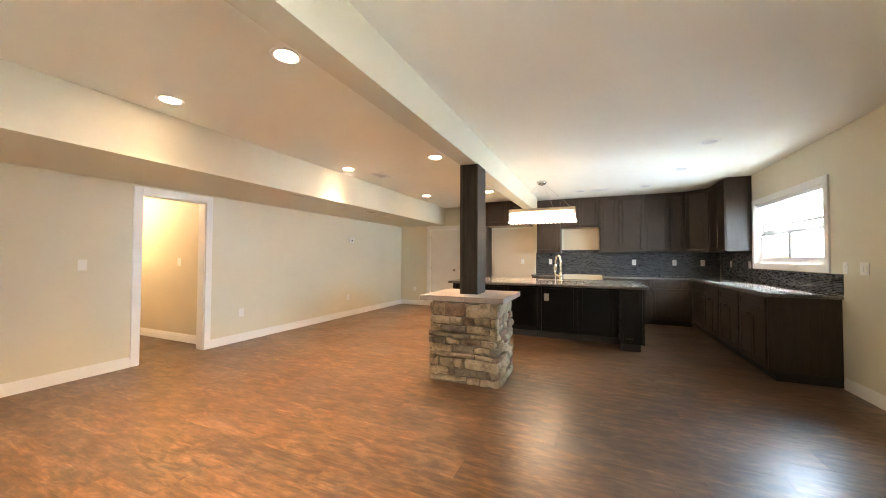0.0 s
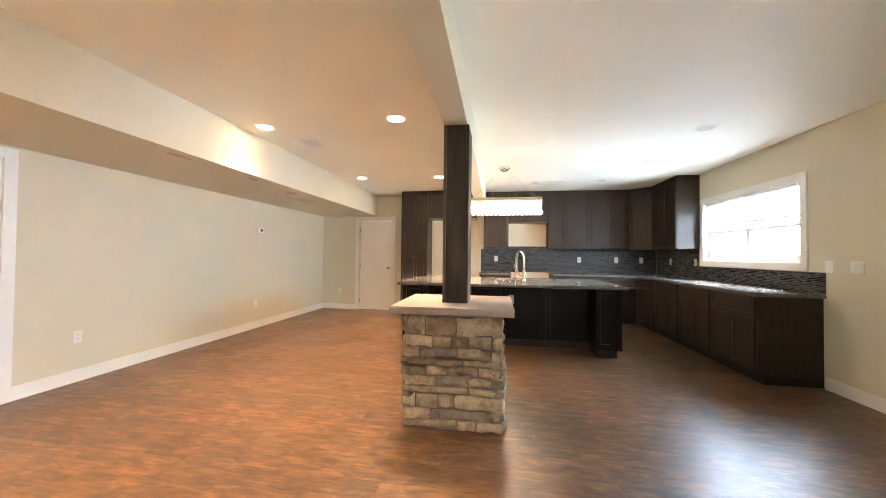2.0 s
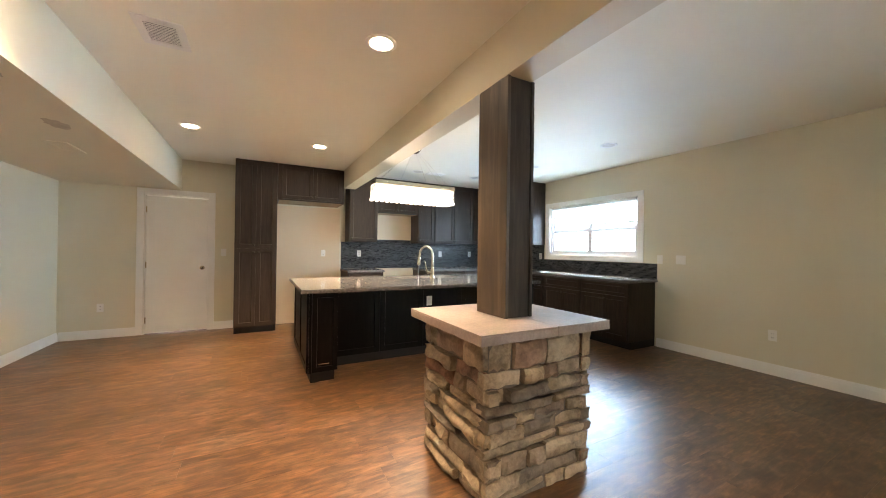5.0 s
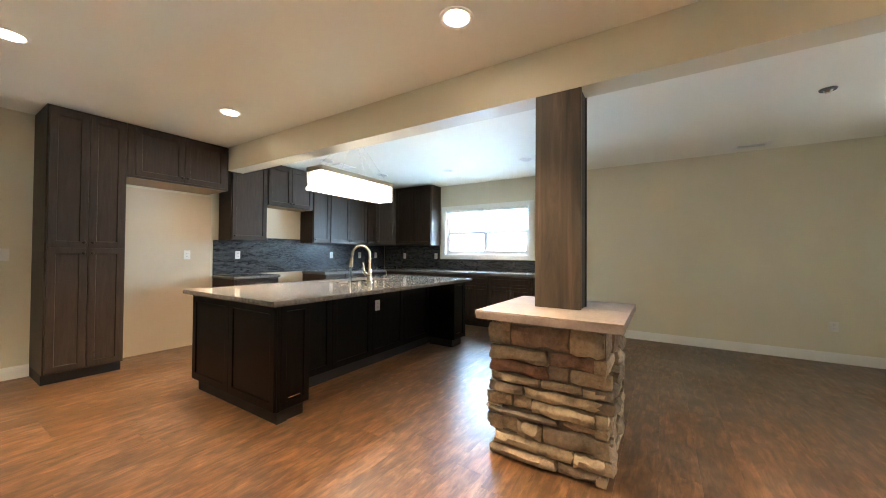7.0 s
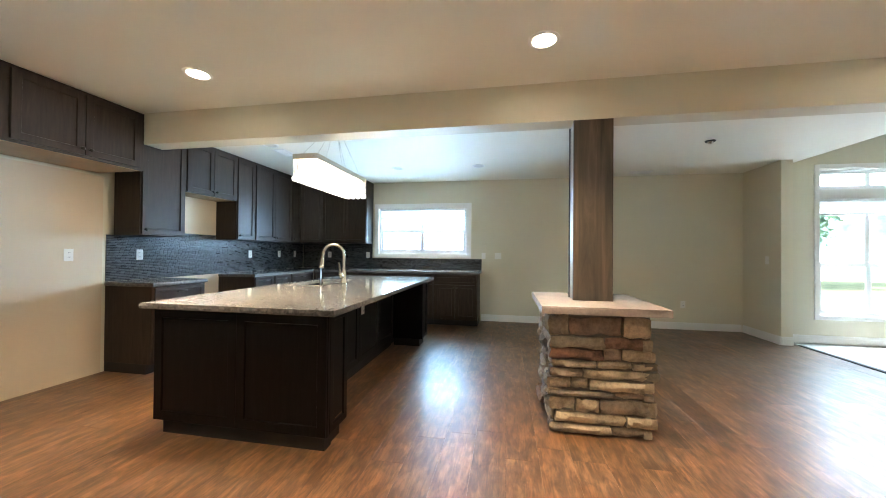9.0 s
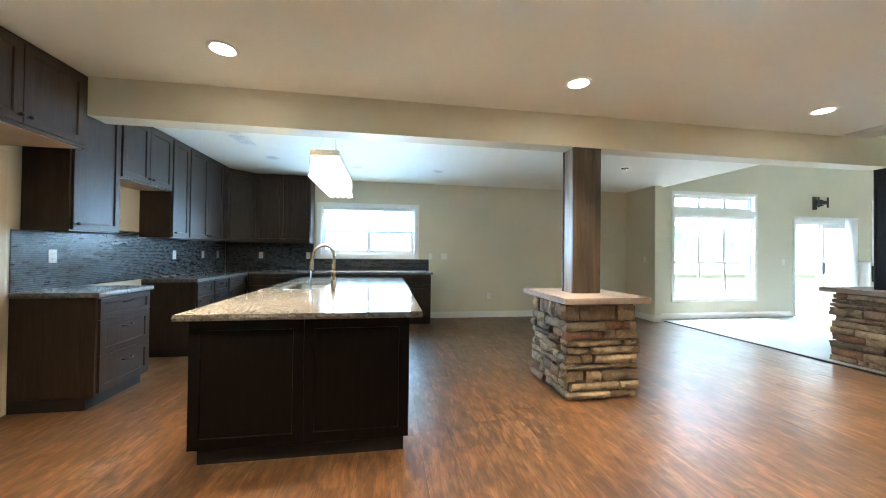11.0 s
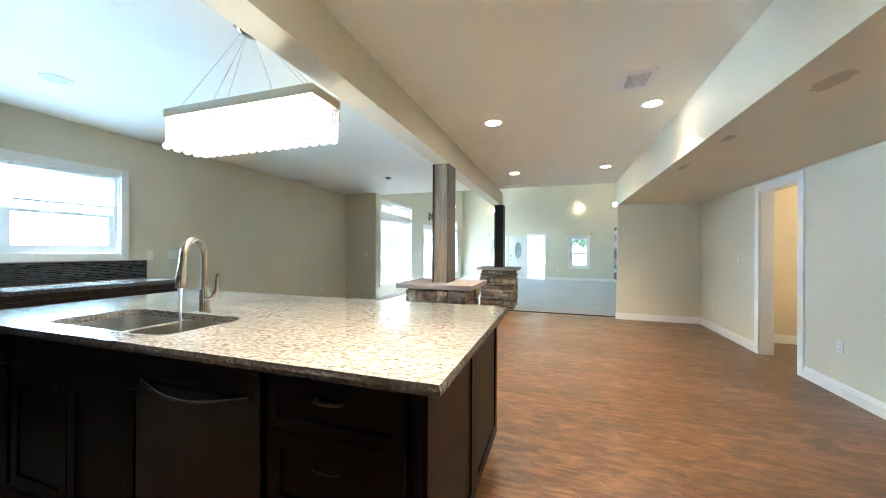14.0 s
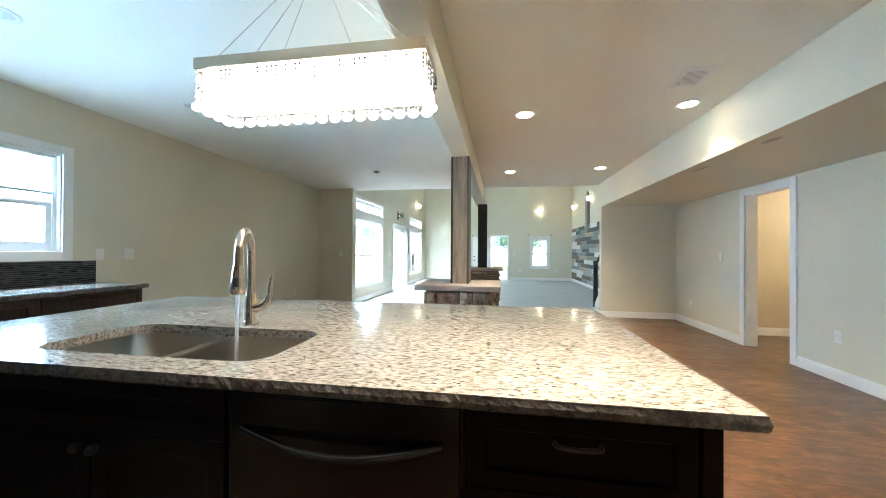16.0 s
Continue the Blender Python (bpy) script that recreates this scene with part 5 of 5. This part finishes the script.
for p, q in ((a, c), (c, b), (b, a)):
    for i in range(n):
        bm.faces.new((p[i], p[(i + 1) % n], q[(i + 1) % n], q[i]))
part("oval_frame", bm, TRIM, fd, smooth=True)
bm = bmesh.new()
bm.faces.new([bm.verts.new(m @ Vector((0.39 + 0.126 * math.cos(2 * math.pi * i / n), 0.048, 1.27 + 0.362 * math.sin(2 * math.pi * i / n)))) for i in range(n)])
r = bmesh.ops.extrude_face_region(bm, geom=bm.faces[:])
bmesh.ops.translate(bm, verts=[v for v in r["geom"] if isinstance(v, bmesh.types.BMVert)], vec=m.to_3x3() @ Vector((0, 0.004, 0)))
part("oval_glass", bm, plain("frosted_oval", (0.35, 0.42, 0.45), 0.25, vary=0.35, scale=14, grain=60), fd, "leaded grey-blue oval glass")
bm = bmesh.new()
for z in (0.86, 1.02):
    tube(bm, m @ Vector((0.71, 0.046, z)), m @ Vector((0.71, 0.06, z)), 0.03, 0.028, 16)
tube(bm, m @ Vector((0.71, 0.06, 0.86)), m @ Vector((0.71, 0.095, 0.86)), 0.012, 0.022, 14)
ball(bm, m @ Vector((0.71, 0.105, 0.86)), 0.026)
part("lock_set", bm, IRON, fd, "black knob and deadbolt", smooth=True)

# ---- sconces ----
def sconce(axis, at, side, u, z):
    m = wall_frame(axis, at, side, u, z)
    ob = thing("wall_sconce", m @ Vector((0, 0, 0)), "lit wall sconce with a frosted glass bowl", "wall lamp", "wall sconces")
    bm = bmesh.new()
    tube(bm, m @ Vector((0, -0.0005, 0.03)), m @ Vector((0, -0.02, 0.03)), 0.05, 0.045, 20)
    tube(bm, m @ Vector((0, -0.02, 0.03)), m @ Vector((0, -0.1, 0.03)), 0.01, 0.01, 10)
    part("mount", bm, NICKEL, ob, smooth=True)
    bm = bmesh.new()
    sweep(bm, [m @ Vector((0, -0.11, q)) for q in (-0.05, -0.03, 0.02, 0.08, 0.085)], [0.03, 0.06, 0.075, 0.085, 0.08], 20)
    part("shade", bm, SCONCE, ob, "glowing frosted glass", smooth=True)


sconce('y', GY, 1, -3.1, 3.0)
sconce('y', GY, 1, 0.55, 3.03)
sconce('x', GX, -1, -6.7, 3.05)
sconce('x', GW, 1, -7.7, 3.05)
sconce('x', GW, 1, -5.3, 3.05)

# ---- screen arm on the east wall ----
m = wall_frame('x', GX, -1, -4.05, 2.42)
tv = thing("screen_bracket", m @ Vector((0, 0, 0)), "empty black swivel arm for a screen", "bracket")
part("wall_plate", boxes((-0.05, 0.05, -0.02, -0.0005, -0.14, 0.14), m=m, bevel=0.004), IRON, tv)
bm = bmesh.new()
for z in (-0.05, 0.05):
    tube(bm, m @ Vector((0, -0.02, z)), m @ Vector((0.13, -0.06, z)), 0.018, seg=10)
    tube(bm, m @ Vector((0.13, -0.06, z)), m @ Vector((0.0, -0.12, z)), 0.018, seg=10)
part("arm", bm, IRON, tv)
part("head_plate", boxes((-0.14, 0.14, -0.15, -0.125, -0.04, 0.04), (-0.14, -0.10, -0.165, -0.15, -0.11, 0.11), (0.10, 0.14, -0.165, -0.15, -0.11, 0.11), m=m, bevel=0.003), IRON, tv)

# ---- white box with a dark front by the window, its use unknown ----
m = wall_frame('x', GX, -1, -5.38, 0.55)
wh = thing("white_wall_box", m @ Vector((0, 0, 0)), "white wall box with a black front", "heater")
part("case", boxes((-0.16, 0.16, -0.2, -0.0005, -0.02, 0.62), m=m, bevel=0.012), TRIM, wh)
part("front", boxes((-0.12, 0.12, -0.213, -0.2005, 0.2, 0.54), m=m, bevel=0.01), BLACK, wh, "black glossy front")

# ---- plank accent wall ----
COLS = [plain("plank_" + n, c, 0.6, vary=0.2, scale=5, grain=50, stretch=(6, 1, 6)) for n, c in
        (("white", (0.72, 0.70, 0.66)), ("tan", (0.42, 0.33, 0.23)), ("slate", (0.05, 0.06, 0.065)), ("sage", (0.20, 0.24, 0.20)), ("grey", (0.38, 0.38, 0.37)), ("brown", (0.14, 0.09, 0.06)))]
acc = thing("plank_wall", (GW, -5.6, 0.12), "accent wall of mixed white, tan, sage and dark planks", "wall panelling")
rp = random.Random(12)
z = 0.125
while z < 2.12:
    y = GY + 0.001
    while y < -3.0:
        w = min(rp.uniform(0.5, 1.4), -3.0 - y)
        part("plank", boxes((GW + 0.0005, GW + 0.018 + rp.uniform(0, 0.006), y, y + w - 0.004, z, z + 0.136), bevel=0.002), COLS[rp.choice((0, 0, 0, 1, 2, 2, 3, 3, 4, 4, 5))], acc)
        y += w
    z += 0.14
chev = thing("chevron_panel", (GW, -5.9, 2.3), "tall chevron of grey and brown wooden slats", "wall decoration")
for k in range(8):
    z = 2.3 + k * 0.16
    for s in (-1, 1):
        m = Matrix.Translation((GW + 0.012, -5.9, z)) @ Matrix.Rotation(radians(-50 * s), 4, 'X')
        part("slat", boxes((-0.011, 0.012, 0.02 if s > 0 else -0.46, 0.46 if s > 0 else -0.02, -0.04, 0.04), m=m), COLS[(k + (s > 0)) % 2 * 2 + 3 - (k % 2)], chev)

# ---- stairs behind the short wall ----
st = thing("staircase", (-3.9, -0.8, 0), "carpeted stairs with white stringer and dark rail", "stairs")
for k in range(3):
    part("step", boxes((GW + 0.004, -3.52, -1.12 + k * 0.26, -1.12 + (k + 1) * 0.26 + (0.02 if k < 2 else 0), 0.005, 0.18 * (k + 1)), bevel=0.006), CARPETM, st)
bm = bmesh.new()
pts = [(-1.32, 0.005), (-1.12, 0.20), (-0.345, 0.74), (-0.345, 0.44), (-0.98, 0.005)]
for x in (-3.515, -3.48):
    bm.faces.new([bm.verts.new((x, y, z)) for y, z in pts])
bm.verts.ensure_lookup_table()
for i in range(5):
    bm.faces.new((bm.verts[i], bm.verts[(i + 1) % 5], bm.verts[5 + (i + 1) % 5], bm.verts[5 + i]))
part("stringer", bm, TRIM, st, "white stringer")
bm = bmesh.new()
sweep(bm, [(-3.5, -1.24, 0.95), (-3.5, -1.1, 1.04), (-3.5, -0.35, 1.56)], [0.025] * 3, 10)
part("handrail", bm, IRON, st, "dark handrail")
for k in range(4):
    y = -1.08 + k * 0.2
    z = 0.22 + (y + 1.1) * 0.692
    part("baluster", boxes((-3.506, -3.494, y - 0.006, y + 0.006, z - 0.02, z + 0.84)), IRON, st)
part("newel", boxes((-3.54, -3.46, -1.32, -1.24, 0.005, 1.05), bevel=0.006), IRON, st)

# ---- outdoors ----
structure("ground", boxes((-300, 300, -300, 300, -0.5, -0.16)), GRASS, "sunlit lawn round the house")
structure("pavement_patio", boxes((GX + 0.17, 6.5, -8.5, 0.5, -0.158, -0.06)), CONC, "pale concrete patio")
structure("pavement_porch", boxes((-4, 2.5, -11.5, GY - 0.17, -0.158, -0.03)), CONC, "pale concrete porch")


# emissive sheets that carry the outdoor brightness in their colour
structure("backdrop_east", boxes((19, 19.1, -45, 25, -0.15, 9)), FAR, "glowing backdrop of distant foliage")
structure("backdrop_south", boxes((-30, 30, -30.1, -30, -0.15, 9)), FAR, "glowing backdrop of distant foliage")


def tree(x, y, h, seed):
    r = random.Random(seed)
    ob = thing("tree", (x, y, -0.16), "leafy green tree in summer light", "tree", "trees outside")
    bm = bmesh.new()
    top = Vector((x + r.uniform(-0.3, 0.3), y + r.uniform(-0.3, 0.3), h * 0.7))
    sweep(bm, [(x, y, -0.2), (x, y, h * 0.2), ((x + top.x) / 2, (y + top.y) / 2, h * 0.45), top], [h * 0.02, h * 0.016, h * 0.012, h * 0.004], 9)
    tips = [top]
    for k in range(7):
        a = r.uniform(0, 6.28)
        b = Vector((x, y, h * r.uniform(0.15, 0.45)))
        e = b + Vector((math.cos(a), math.sin(a), r.uniform(0.3, 0.8))) * h * r.uniform(0.16, 0.28)
        sweep(bm, [b, (b + e) / 2 + Vector((0, 0, 0.1)), e], [h * 0.012, h * 0.008, h * 0.003], 6)
        tips.append(e)
    part("trunk", bm, BARK, ob, smooth=True)
    verts, faces = [], []
    for t in tips:
        for c in range(9):
            cc = t + Vector((r.gauss(0, 1), r.gauss(0, 1), r.gauss(0, 0.7))) * h * 0.09
            for q in range(34):
                p = cc + Vector((r.gauss(0, 1), r.gauss(0, 1), r.gauss(0, 0.8))) * h * 0.045
                u = Vector((r.uniform(-1, 1), r.uniform(-1, 1), r.uniform(-1, 1))).normalized() * h * 0.022
                v = u.cross(Vector((r.uniform(-1, 1), r.uniform(-1, 1), r.uniform(-1, 1)))).normalized() * h * 0.014
                k = len(verts)
                o = Vector((x, y, -0.16))
                verts.extend(((p - u - o)[:], (p - v - o)[:], (p + u - o)[:], (p + v - o)[:]))
                faces.append((k, k + 1, k + 2, k + 3))
    me = bpy.data.meshes.new("crown")
    me.from_pydata(verts, [], faces)
    me.materials.append(LEAF)
    o = new("crown", me)
    o.parent = ob
    tagged(o, kind="stuff")


for k, (x, y, h) in enumerate(((16, -9.5, 6.0), (16.5, -2.5, 6.0), (-3.4, -26, 6.5), (2.6, -26, 6.5))):
    tree(x, y, h, 20 + k)
